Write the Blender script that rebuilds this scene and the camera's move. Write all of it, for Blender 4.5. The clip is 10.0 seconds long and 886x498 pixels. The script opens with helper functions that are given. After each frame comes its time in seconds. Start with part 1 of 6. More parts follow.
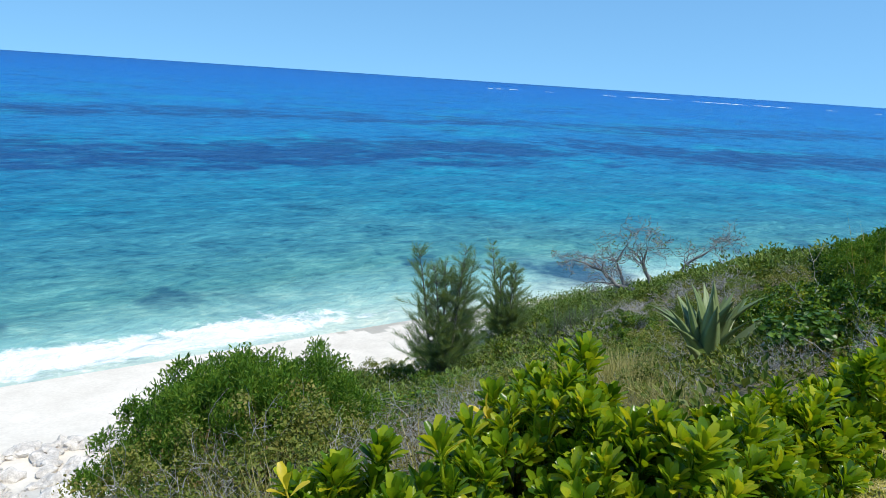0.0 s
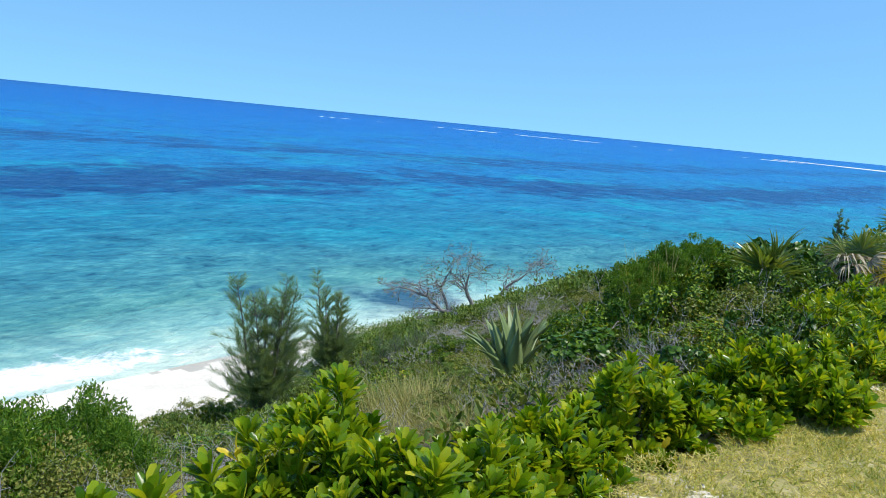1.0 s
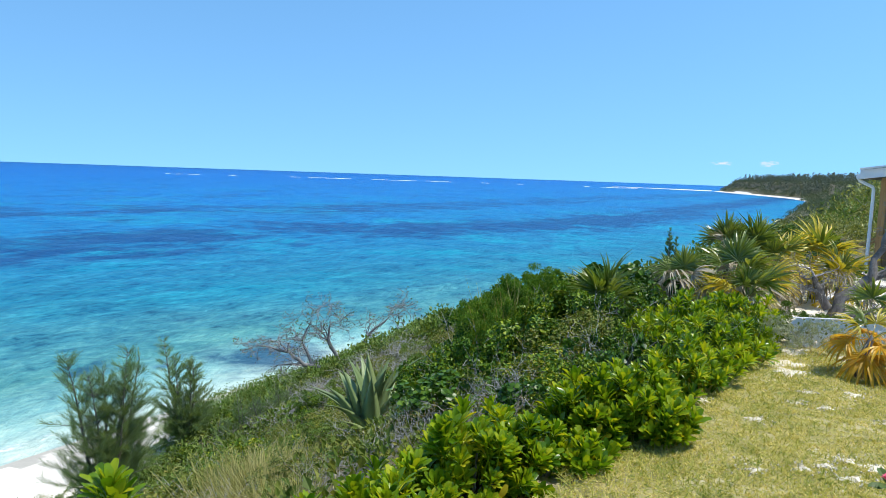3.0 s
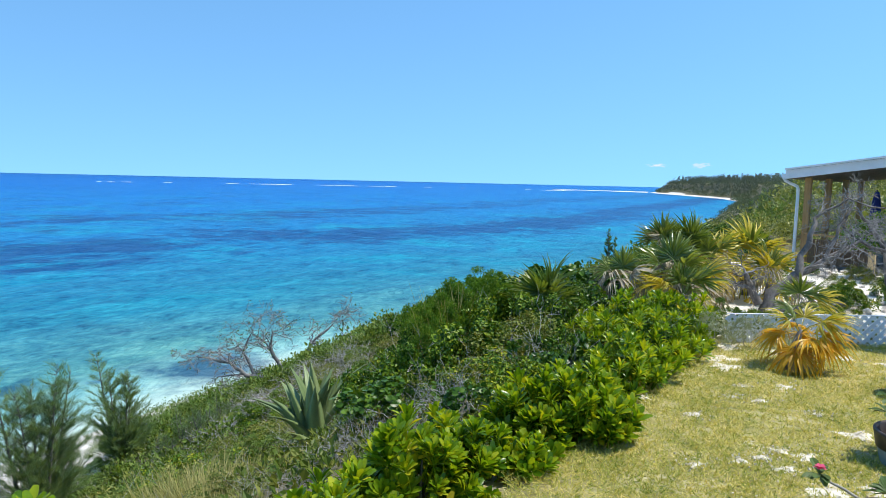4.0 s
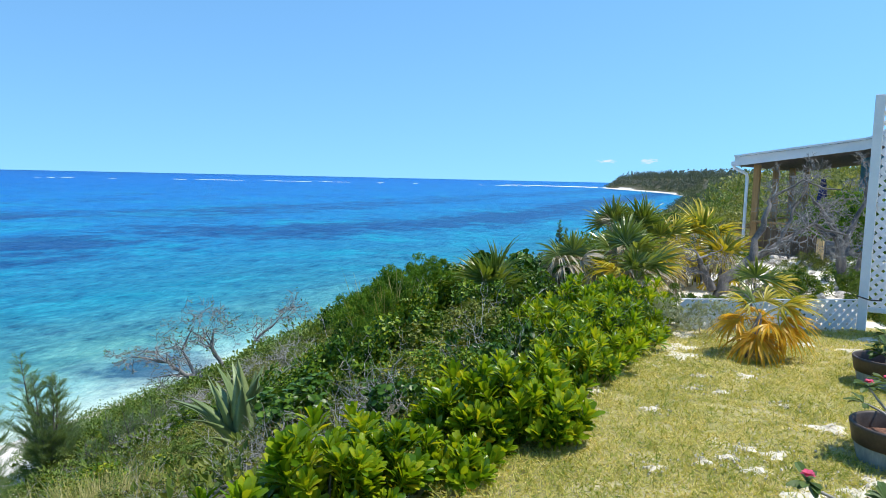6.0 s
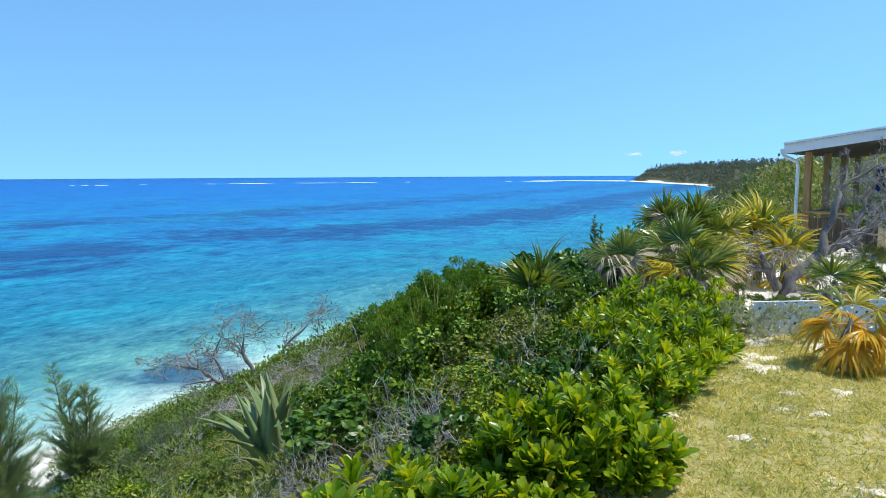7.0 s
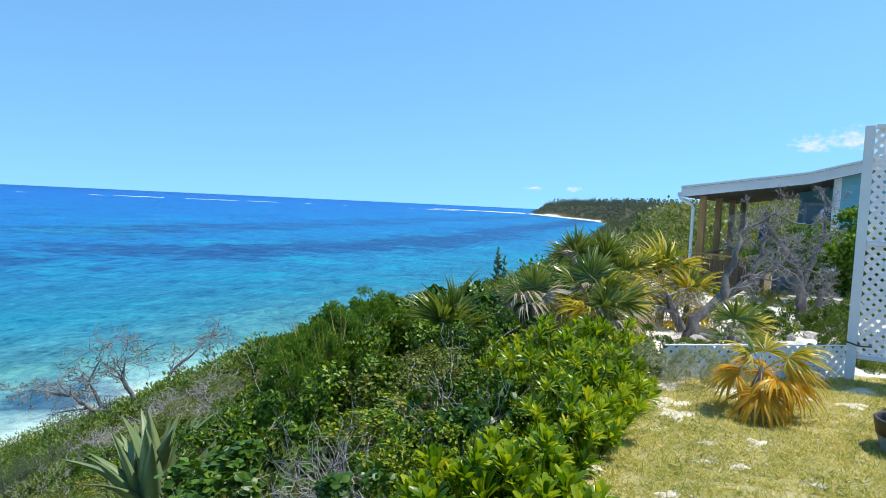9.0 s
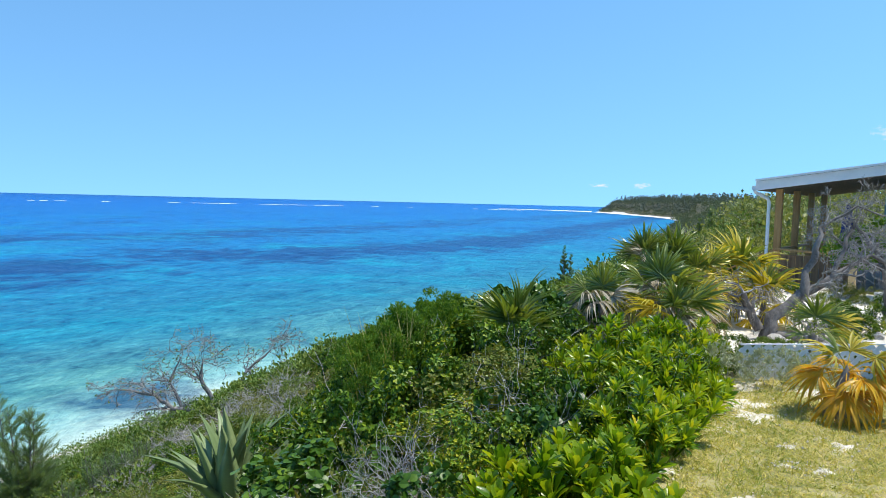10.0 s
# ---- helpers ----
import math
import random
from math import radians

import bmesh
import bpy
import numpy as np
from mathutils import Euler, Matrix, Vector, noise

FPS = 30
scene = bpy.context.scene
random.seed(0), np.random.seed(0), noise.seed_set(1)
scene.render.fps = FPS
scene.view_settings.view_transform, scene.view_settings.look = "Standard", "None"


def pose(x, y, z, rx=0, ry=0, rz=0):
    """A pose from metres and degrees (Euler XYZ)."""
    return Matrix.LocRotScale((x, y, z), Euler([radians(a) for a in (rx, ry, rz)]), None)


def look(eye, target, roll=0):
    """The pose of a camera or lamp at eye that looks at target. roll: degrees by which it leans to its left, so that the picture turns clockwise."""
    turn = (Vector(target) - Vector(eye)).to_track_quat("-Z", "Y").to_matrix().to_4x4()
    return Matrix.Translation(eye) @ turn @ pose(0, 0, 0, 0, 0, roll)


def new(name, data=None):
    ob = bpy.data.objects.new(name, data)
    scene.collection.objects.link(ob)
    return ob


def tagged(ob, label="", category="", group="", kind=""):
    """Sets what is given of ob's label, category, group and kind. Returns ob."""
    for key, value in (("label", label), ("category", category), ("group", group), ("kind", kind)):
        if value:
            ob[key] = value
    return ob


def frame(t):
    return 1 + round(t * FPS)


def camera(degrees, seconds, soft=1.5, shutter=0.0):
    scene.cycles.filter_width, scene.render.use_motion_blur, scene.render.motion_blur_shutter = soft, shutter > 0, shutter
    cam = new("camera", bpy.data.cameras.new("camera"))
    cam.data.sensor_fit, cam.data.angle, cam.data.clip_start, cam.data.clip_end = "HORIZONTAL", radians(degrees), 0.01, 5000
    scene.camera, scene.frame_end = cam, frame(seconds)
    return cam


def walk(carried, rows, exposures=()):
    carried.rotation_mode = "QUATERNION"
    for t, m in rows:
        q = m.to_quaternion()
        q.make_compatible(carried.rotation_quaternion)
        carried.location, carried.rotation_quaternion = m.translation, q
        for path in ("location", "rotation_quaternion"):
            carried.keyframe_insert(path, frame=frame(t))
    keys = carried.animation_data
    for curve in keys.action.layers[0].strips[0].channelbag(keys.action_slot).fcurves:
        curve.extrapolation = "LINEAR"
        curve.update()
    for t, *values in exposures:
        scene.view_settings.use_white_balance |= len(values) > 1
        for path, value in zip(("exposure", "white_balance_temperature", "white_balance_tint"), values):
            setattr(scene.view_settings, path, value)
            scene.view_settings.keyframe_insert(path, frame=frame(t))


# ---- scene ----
cam = camera(66.0, 10.0, 0.75)

PATH = [
    (0, (0.355, -1.674, 1.746), (-0.072, 0.218, 1.258), 3.8),
    (0.5, (0.529, -1.606, 1.752), (0.212, 0.334, 1.382), 4.6),
    (1, (0.731, -1.549, 1.76), (0.77, 0.416, 1.391), 5.6),
    (1.5, (0.809, -1.434, 1.725), (1.093, 0.507, 1.336), 6.3),
    (2, (0.931, -1.352, 1.76), (1.242, 0.597, 1.436), 6.5),
    (2.2, (0.953, -1.329, 1.755), (1.328, 0.611, 1.443), 5.9),
    (3.3, (1.124, -1.267, 1.769), (1.563, 0.674, 1.569), 0.9),
    (3.5, (1.138, -1.257, 1.763), (1.636, 0.669, 1.554), 1.0),
    (4, (1.11, -1.233, 1.762), (1.691, 0.671, 1.563), 1.3),
    (4.5, (1.147, -1.207, 1.737), (1.77, 0.678, 1.501), -0.2),
    (5, (1.237, -1.094, 1.715), (1.897, 0.769, 1.414), -0.1),
    (5.2, (1.299, -1.024, 1.715), (1.926, 0.851, 1.415), 0.1),
    (6.3, (1.546, -0.449, 1.534), (2.3, 1.393, 1.343), 1.3),
    (6.5, (1.57, -0.286, 1.561), (2.379, 1.505, 1.19), 0.9),
    (7, (1.596, -0.015, 1.554), (2.228, 1.87, 1.339), -0.3),
    (7.5, (1.649, 0.165, 1.551), (2.284, 2.052, 1.369), 0.0),
    (8, (1.612, 0.307, 1.571), (2.343, 2.161, 1.416), 0.7),
    (8.5, (1.599, 0.383, 1.562), (2.418, 2.198, 1.373), 2.4),
    (9, (1.624, 0.372, 1.579), (2.524, 2.153, 1.445), 2.7),
    (9.5, (1.632, 0.376, 1.579), (2.471, 2.186, 1.447), 2.3),
    (10, (1.633, 0.375, 1.574), (2.359, 2.234, 1.435), 1.4),
]
walk(cam, [(t, look(eye, target, roll)) for t, eye, target, roll in PATH], [(0, 0.0), (0.5, 0.05), (1.0, 0.15), (2.0, 0.22), (5.0, 0.28), (10, 0.28)])

# ---------------------------------------------------------------- world, sun
SUN_AZ, SUN_EL = 112.0, 66.0      # degrees clockwise from +y, and above the horizon
world = bpy.data.worlds.new("sky")
scene.world = world
world.use_nodes = True
wn = world.node_tree
sky = wn.nodes.new("ShaderNodeTexSky")
sky.sky_type = 'NISHITA'
sky.sun_disc = False
sky.sun_elevation = radians(SUN_EL)
sky.sun_rotation = radians(SUN_AZ)
sky.altitude = 0
sky.air_density, sky.dust_density, sky.ozone_density = 1.0, 0.2, 3.0
coord = wn.nodes.new("ShaderNodeTexCoord")
lift = wn.nodes.new("ShaderNodeMapping")
lift.vector_type = 'POINT'
lift.inputs["Scale"].default_value = (1, 1, 0.70)
lift.inputs["Location"].default_value = (0, 0, 0.20)
wn.links.new(coord.outputs["Generated"], lift.inputs[0])
wn.links.new(lift.outputs[0], sky.inputs[0])
tint = wn.nodes.new("ShaderNodeMix")
tint.data_type, tint.blend_type = 'RGBA', 'MULTIPLY'
tint.inputs[0].default_value = 1.0
tint.inputs[7].default_value = (0.80, 1.17, 1.27, 1)
wn.links.new(sky.outputs[0], tint.inputs[6])
wn.links.new(tint.outputs[2], wn.nodes["Background"].inputs[0])
wn.nodes["Background"].inputs[1].default_value = 0.15
sun_data = bpy.data.lights.new("sun", 'SUN')
sun_data.energy, sun_data.angle, sun_data.color = 4.4, radians(0.55), (1.0, 0.95, 0.86)
sun = new("sun", sun_data)
sd = Vector((math.sin(radians(SUN_AZ)) * math.cos(radians(SUN_EL)),
             math.cos(radians(SUN_AZ)) * math.cos(radians(SUN_EL)), math.sin(radians(SUN_EL))))
sun.matrix_world = look(sd * 50, (0, 0, 0))

# ---------------------------------------------------------------- materials
def nodes_of(name):
    m = bpy.data.materials.new(name)
    m.use_nodes = True
    nt = m.node_tree
    return m, nt, nt.nodes["Principled BSDF"], nt.nodes["Material Output"]


def ramp(nt, fac, stops, interp='LINEAR'):
    r = nt.nodes.new("ShaderNodeValToRGB")
    r.color_ramp.interpolation = interp
    els = r.color_ramp.elements
    while len(els) < len(stops):
        els.new(0.5)
    for e, (p, c) in zip(els, stops):
        e.position, e.color = p, (*c, 1) if len(c) == 3 else c
    nt.links.new(fac, r.inputs[0])
    return r.outputs[0]


def noise_tex(nt, scale, detail=4, rough=0.55, coord="Object", stretch=None, distort=0.0):
    tc = nt.nodes.new("ShaderNodeTexCoord")
    src = tc.outputs[coord]
    if stretch:
        mp = nt.nodes.new("ShaderNodeMapping")
        mp.inputs["Scale"].default_value = stretch
        nt.links.new(src, mp.inputs[0])
        src = mp.outputs[0]
    n = nt.nodes.new("ShaderNodeTexNoise")
    n.inputs["Scale"].default_value, n.inputs["Detail"].default_value = scale, detail
    n.inputs["Roughness"].default_value, n.inputs["Distortion"].default_value = rough, distort
    nt.links.new(src, n.inputs["Vector"])
    return n.outputs["Fac"]


def bump(nt, bsdf, height, strength, dist):
    b = nt.nodes.new("ShaderNodeBump")
    b.inputs["Strength"].default_value, b.inputs["Distance"].default_value = strength, dist
    nt.links.new(height, b.inputs["Height"])
    nt.links.new(b.outputs[0], bsdf.inputs["Normal"])
    return b


def mixc(nt, fac, a, b, mode='MIX'):
    m = nt.nodes.new("ShaderNodeMix")
    m.data_type, m.blend_type = 'RGBA', mode
    for sock, v in ((m.inputs[0], fac), (m.inputs[6], a), (m.inputs[7], b)):
        if isinstance(v, bpy.types.NodeSocket):
            nt.links.new(v, sock)
        else:
            sock.default_value = v if not isinstance(v, tuple) else (*v, 1)
    return m.outputs[2]


def calc(nt, op, a, b=0.0):
    m = nt.nodes.new("ShaderNodeMath")
    m.operation = op
    for sock, v in ((m.inputs[0], a), (m.inputs[1], b)):
        if isinstance(v, bpy.types.NodeSocket):
            nt.links.new(v, sock)
        else:
            sock.default_value = v
    return m.outputs[0]


def plain_mat(name, c1, c2, rough=0.6, scale=8.0, bump_s=0.2, bump_d=0.01, stretch=None, metal=0.0, fine=60.0):
    """Two colours mottled at two scales, with relief."""
    m, nt, bs, _ = nodes_of(name)
    big = noise_tex(nt, scale, 5, 0.6, stretch=stretch)
    small = noise_tex(nt, fine, 3, 0.6, stretch=stretch)
    f = calc(nt, 'MULTIPLY_ADD', small, 0.45)
    f.node.inputs[2].default_value = -0.22
    fac = calc(nt, 'ADD', big, f)
    nt.links.new(ramp(nt, fac, [(0.3, c1), (0.7, c2)]), bs.inputs["Base Color"])
    bs.inputs["Roughness"].default_value, bs.inputs["Metallic"].default_value = rough, metal
    bump(nt, bs, fac, bump_s, bump_d)
    return m


def leaf_mat(name, cols, rough=0.4, translucent=0.3, glow=1.5, spec=0.4, tufts=0.0):
    """Leaves: colour by leaf and by plant, light shining through."""
    m, nt, bs, out = nodes_of(name)
    geo = nt.nodes.new("ShaderNodeNewGeometry")
    info = nt.nodes.new("ShaderNodeObjectInfo")
    a = calc(nt, 'MULTIPLY', geo.outputs["Random Per Island"], 0.7)
    b = calc(nt, 'MULTIPLY', info.outputs["Random"], 0.3)
    drift = calc(nt, 'MULTIPLY', calc(nt, 'SUBTRACT', noise_tex(nt, 1.6, 3), 0.5), 0.8)
    fac = calc(nt, 'ADD', calc(nt, 'ADD', a, b), drift)
    if tufts:
        tuft = calc(nt, 'ADD', calc(nt, 'MULTIPLY', calc(nt, 'SUBTRACT', noise_tex(nt, tufts, 3, 0.6), 0.5), 1.5), calc(nt, 'MULTIPLY', calc(nt, 'SUBTRACT', noise_tex(nt, tufts * 0.22, 3), 0.5), 0.8))
        fac = calc(nt, 'ADD', fac, tuft)
    k = len(cols) - 1
    col = ramp(nt, fac, [(i / k if k else 0, c) for i, c in enumerate(cols)])
    grain = noise_tex(nt, 55.0, 3)
    col = mixc(nt, calc(nt, 'MULTIPLY', grain, 0.35), col, tuple(x * 0.55 for x in cols[0]))
    nt.links.new(col, bs.inputs["Base Color"])
    bs.inputs["Roughness"].default_value = rough
    bs.inputs["Specular IOR Level"].default_value = spec
    tr = nt.nodes.new("ShaderNodeBsdfTranslucent")
    warm = mixc(nt, 1.0, col, (glow * 1.15, glow * 1.0, glow * 0.35), 'MULTIPLY')
    nt.links.new(warm, tr.inputs[0])
    mx = nt.nodes.new("ShaderNodeMixShader")
    mx.inputs[0].default_value = translucent
    nt.links.new(bs.outputs[0], mx.inputs[1])
    nt.links.new(tr.outputs[0], mx.inputs[2])
    nt.links.new(mx.outputs[0], out.inputs[0])
    bump(nt, bs, grain, 0.15, 0.004)
    return m


M_NAUPAKA = leaf_mat("naupaka_leaf", [(0.038, 0.105, 0.005), (0.10, 0.205, 0.008), (0.21, 0.325, 0.012), (0.36, 0.44, 0.018), (0.60, 0.55, 0.03)], 0.27, 0.38, 1.6, 0.30)
M_SEAGRAPE = leaf_mat("thicket_leaf", [(0.016, 0.052, 0.006), (0.046, 0.118, 0.010), (0.105, 0.205, 0.014), (0.24, 0.33, 0.018), (0.50, 0.46, 0.03)], 0.38, 0.18, 1.5, 0.25)
M_ROUNDLEAF = leaf_mat("round_thicket_leaf", [(0.016, 0.052, 0.006), (0.040, 0.105, 0.010), (0.080, 0.170, 0.014), (0.15, 0.245, 0.02)], 0.36, 0.16, 1.4, 0.28)
M_BAYCEDAR = leaf_mat("grey_green_leaf", [(0.06, 0.12, 0.022), (0.11, 0.19, 0.035), (0.17, 0.25, 0.05), (0.26, 0.31, 0.075)], 0.5, 0.28, 1.4, 0.2)
M_CEDARFINE = leaf_mat("fresh_grey_green_leaf", [(0.045, 0.12, 0.016), (0.09, 0.20, 0.022), (0.16, 0.285, 0.032), (0.28, 0.37, 0.05)], 0.5, 0.38, 1.5, 0.2)
M_OLIVE = leaf_mat("olive_leaf", [(0.08, 0.125, 0.02), (0.155, 0.20, 0.03), (0.25, 0.27, 0.05), (0.36, 0.30, 0.09)], 0.5, 0.25, 1.3, 0.3)
M_SLOPE = leaf_mat("slope_leaf", [(0.035, 0.075, 0.012), (0.09, 0.145, 0.02), (0.18, 0.22, 0.035), (0.33, 0.30, 0.075)], 0.5, 0.25, 1.3, 0.25)
M_HILL = leaf_mat("dune_thicket_leaf", [(0.045, 0.08, 0.026), (0.14, 0.185, 0.055), (0.29, 0.32, 0.09), (0.52, 0.50, 0.18)], 0.42, 0.30, 1.4, 0.35)
M_SILVERLEAF = leaf_mat("silver_leaf", [(0.30, 0.35, 0.26), (0.42, 0.47, 0.36), (0.54, 0.58, 0.47)], 0.6, 0.35, 1.1, 0.2)
M_YELLOW = leaf_mat("yellow_leaf", [(0.62, 0.48, 0.02), (0.72, 0.57, 0.03), (0.62, 0.52, 0.06)], 0.4, 0.35, 1.2, 0.4)
M_CASUARINA = leaf_mat("needle", [(0.12, 0.205, 0.10), (0.185, 0.29, 0.135), (0.28, 0.38, 0.18)], 0.6, 0.45, 1.15, 0.15)
M_PALM = leaf_mat("palm_frond_green", [(0.065, 0.12, 0.02), (0.16, 0.22, 0.04), (0.34, 0.38, 0.09)], 0.30, 0.34, 1.6, 0.6)
M_PALM_Y = leaf_mat("palm_frond_yellow", [(0.42, 0.25, 0.015), (0.68, 0.43, 0.02), (0.86, 0.60, 0.05)], 0.40, 0.42, 1.4, 0.45)
M_PALM_YG = leaf_mat("palm_frond_yellow_green", [(0.28, 0.28, 0.03), (0.54, 0.46, 0.05), (0.80, 0.63, 0.13)], 0.40, 0.40, 1.4, 0.45)
M_PALM_D = leaf_mat("palm_frond_dry", [(0.28, 0.24, 0.17), (0.50, 0.44, 0.33), (0.70, 0.63, 0.50)], 0.7, 0.15, 1.0, 0.2)
M_AGAVE = leaf_mat("agave_leaf", [(0.12, 0.19, 0.075), (0.21, 0.29, 0.12), (0.36, 0.42, 0.19)], 0.45, 0.06, 1.0, 0.35)
M_DRYGRASS = leaf_mat("dry_grass", [(0.22, 0.25, 0.08), (0.44, 0.40, 0.16), (0.66, 0.58, 0.30)], 0.7, 0.35, 1.2, 0.2)
M_TURF = leaf_mat("turf_blade", [(0.16, 0.24, 0.04), (0.38, 0.40, 0.08), (0.61, 0.54, 0.16), (0.84, 0.73, 0.36)], 0.6, 0.35, 1.25, 0.2, tufts=22.0)
M_SUCCULENT = leaf_mat("desert_rose_leaf", [(0.07, 0.12, 0.03), (0.13, 0.19, 0.05)], 0.45, 0.2, 1.2, 0.22)
M_PETAL = leaf_mat("pink_petal", [(0.70, 0.06, 0.16), (0.80, 0.14, 0.26)], 0.5, 0.3, 1.0, 0.3)
# distant haze is painted into the next two leaf colours, bluish and lightened
M_HAZEDLEAF = leaf_mat("hazed_far_leaf", [(0.065, 0.10, 0.075), (0.11, 0.15, 0.10), (0.18, 0.21, 0.125)], 0.6, 0.3, 1.2, 0.15)
M_HAZEDWOOD = leaf_mat("hazed_far_wood", [(0.085, 0.12, 0.115), (0.125, 0.165, 0.15), (0.18, 0.215, 0.175)], 0.6, 0.3, 1.1, 0.15)
M_WITHERED = leaf_mat("withered_leaf", [(0.07, 0.085, 0.025), (0.16, 0.125, 0.05), (0.30, 0.21, 0.09)], 0.7, 0.2, 1.0, 0.15)
M_TWIG = plain_mat("dead_twig", (0.22, 0.21, 0.20), (0.47, 0.455, 0.44), 0.8, 14, 0.4, 0.004)
M_GREYTWIG = plain_mat("weathered_twig", (0.13, 0.122, 0.115), (0.34, 0.325, 0.31), 0.85, 14, 0.4, 0.004)
M_ROSESTEM = plain_mat("desert_rose_bark", (0.19, 0.17, 0.14), (0.38, 0.35, 0.30), 0.7, 18, 0.4, 0.004)
M_BARK = plain_mat("grey_bark", (0.07, 0.06, 0.055), (0.25, 0.225, 0.205), 0.85, 9, 0.8, 0.012, stretch=(1, 1, 0.3))
M_STEM = plain_mat("green_stem", (0.10, 0.10, 0.05), (0.22, 0.18, 0.10), 0.7, 12, 0.4, 0.004)
M_SAND = plain_mat("beach_sand", (0.62, 0.56, 0.47), (0.78, 0.72, 0.62), 0.9, 0.6, 0.4, 0.03, fine=9)
M_WETSAND = plain_mat("wet_sand", (0.44, 0.38, 0.28), (0.56, 0.49, 0.38), 0.35, 0.5, 0.2, 0.02, fine=7)
M_SOIL = plain_mat("slope_soil", (0.07, 0.065, 0.03), (0.17, 0.15, 0.08), 0.95, 1.2, 0.7, 0.05, fine=14)
M_LAWN, _ln, _lb, _lo = nodes_of("lawn_soil")
_lf = noise_tex(_ln, 2.6, 6, 0.68)
_lc = ramp(_ln, _lf, [(0.36, (0.27, 0.25, 0.08)), (0.52, (0.42, 0.37, 0.15)), (0.61, (0.54, 0.47, 0.27)), (0.68, (0.76, 0.69, 0.55))])
_ln.links.new(mixc(_ln, calc(_ln, 'MULTIPLY', noise_tex(_ln, 60, 3), 0.5), _lc, (0.18, 0.15, 0.06)), _lb.inputs["Base Color"])
_lb.inputs["Roughness"].default_value = 0.95
bump(_ln, _lb, noise_tex(_ln, 35, 4), 0.7, 0.02)
M_YARD = plain_mat("sandy_yard", (0.56, 0.50, 0.41), (0.83, 0.78, 0.69), 0.9, 1.3, 0.7, 0.05, fine=12)
M_PATCH = plain_mat("lawn_sand", (0.46, 0.40, 0.29), (0.76, 0.70, 0.58), 0.9, 9.0, 0.8, 0.02, fine=45)
M_ROCK = plain_mat("limestone", (0.42, 0.38, 0.33), (0.80, 0.75, 0.68), 0.9, 2.2, 0.8, 0.05, fine=18)
M_WHITE = plain_mat("white_paint", (0.72, 0.73, 0.75), (0.82, 0.82, 0.83), 0.45, 3.0, 0.08, 0.003)
M_LATTICE = plain_mat("white_vinyl_lattice", (0.80, 0.81, 0.84), (0.87, 0.88, 0.90), 0.4, 2.0, 0.05, 0.002)
_vn = M_LATTICE.node_tree                                  # thin vinyl lets some sun through
_vt, _vm = _vn.nodes.new("ShaderNodeBsdfTranslucent"), _vn.nodes.new("ShaderNodeMixShader")
_vt.inputs[0].default_value, _vm.inputs[0].default_value = (0.90, 0.91, 0.93, 1), 0.52
_vn.links.new(_vn.nodes["Principled BSDF"].outputs[0], _vm.inputs[1])
_vn.links.new(_vt.outputs[0], _vm.inputs[2])
_vn.links.new(_vm.outputs[0], _vn.nodes["Material Output"].inputs[0])
M_WOOD = plain_mat("yellow_pine", (0.34, 0.17, 0.05), (0.52, 0.30, 0.11), 0.6, 3.0, 0.3, 0.004, stretch=(6, 6, 0.6))
M_PALEWOOD = plain_mat("new_pine", (0.56, 0.40, 0.19), (0.70, 0.53, 0.29), 0.6, 3.0, 0.3, 0.004, stretch=(6, 6, 0.6))
M_DARKWOOD = plain_mat("weathered_decking", (0.10, 0.08, 0.065), (0.20, 0.16, 0.13), 0.75, 4.0, 0.4, 0.004, stretch=(5, 1, 1))
M_BROWNWOOD = plain_mat("brown_boarding", (0.13, 0.075, 0.04), (0.24, 0.15, 0.08), 0.7, 4.0, 0.4, 0.004, stretch=(5, 5, 0.6))
M_BLUEWALL = plain_mat("blue_siding_paint", (0.16, 0.42, 0.52), (0.21, 0.48, 0.58), 0.55, 2.0, 0.1, 0.003)
M_ROOF = plain_mat("grey_shingle", (0.16, 0.16, 0.17), (0.30, 0.30, 0.31), 0.85, 4.0, 0.6, 0.01)
M_RIM = plain_mat("brown_barrel_band", (0.035, 0.025, 0.02), (0.08, 0.06, 0.05), 0.55, 10, 0.3, 0.004)
M_POT = plain_mat("blue_grey_barrel", (0.17, 0.21, 0.22), (0.30, 0.35, 0.36), 0.6, 7, 0.3, 0.004, stretch=(6, 6, 0.6))
M_POTSOIL = plain_mat("red_brown_soil", (0.09, 0.04, 0.025), (0.24, 0.12, 0.08), 0.95, 14, 0.9, 0.02, fine=70)
M_BLUECLOTH = plain_mat("blue_cloth", (0.015, 0.03, 0.16), (0.03, 0.05, 0.26), 0.8, 6, 0.4, 0.01)
M_DARK = plain_mat("dark_metal", (0.02, 0.02, 0.022), (0.05, 0.05, 0.055), 0.4, 10, 0.1, 0.002)
M_GLASS, _gn, _gb, _go = nodes_of("window_glass")
_gb.inputs["Base Color"].default_value = (0.03, 0.08, 0.11, 1)
_gb.inputs["Roughness"].default_value = 0.04
_gb.inputs["Specular IOR Level"].default_value = 0.8

# ---------------------------------------------------------------- shape of the coast
P0, U, N = Vector((-2.4, 34.0)), Vector((0.68, 0.733)), Vector((0.733, -0.68))
SEA = -9.5
WEED = (-0.8, 40.2)


def lerp_table(x, xs, ys):
    return np.interp(x, xs, ys)


def bulge(u):
    return lerp_table(u, [-9e3, 4, 14, 30, 60, 130, 260, 420, 560, 680, 781, 930, 1084, 1120, 1180, 1260, 9e3], [0, 0, -1.6, -2.8, -5.5, -11, -6, -3, 0, 20, 52, 104, 155, 150, 40, -500, -500])


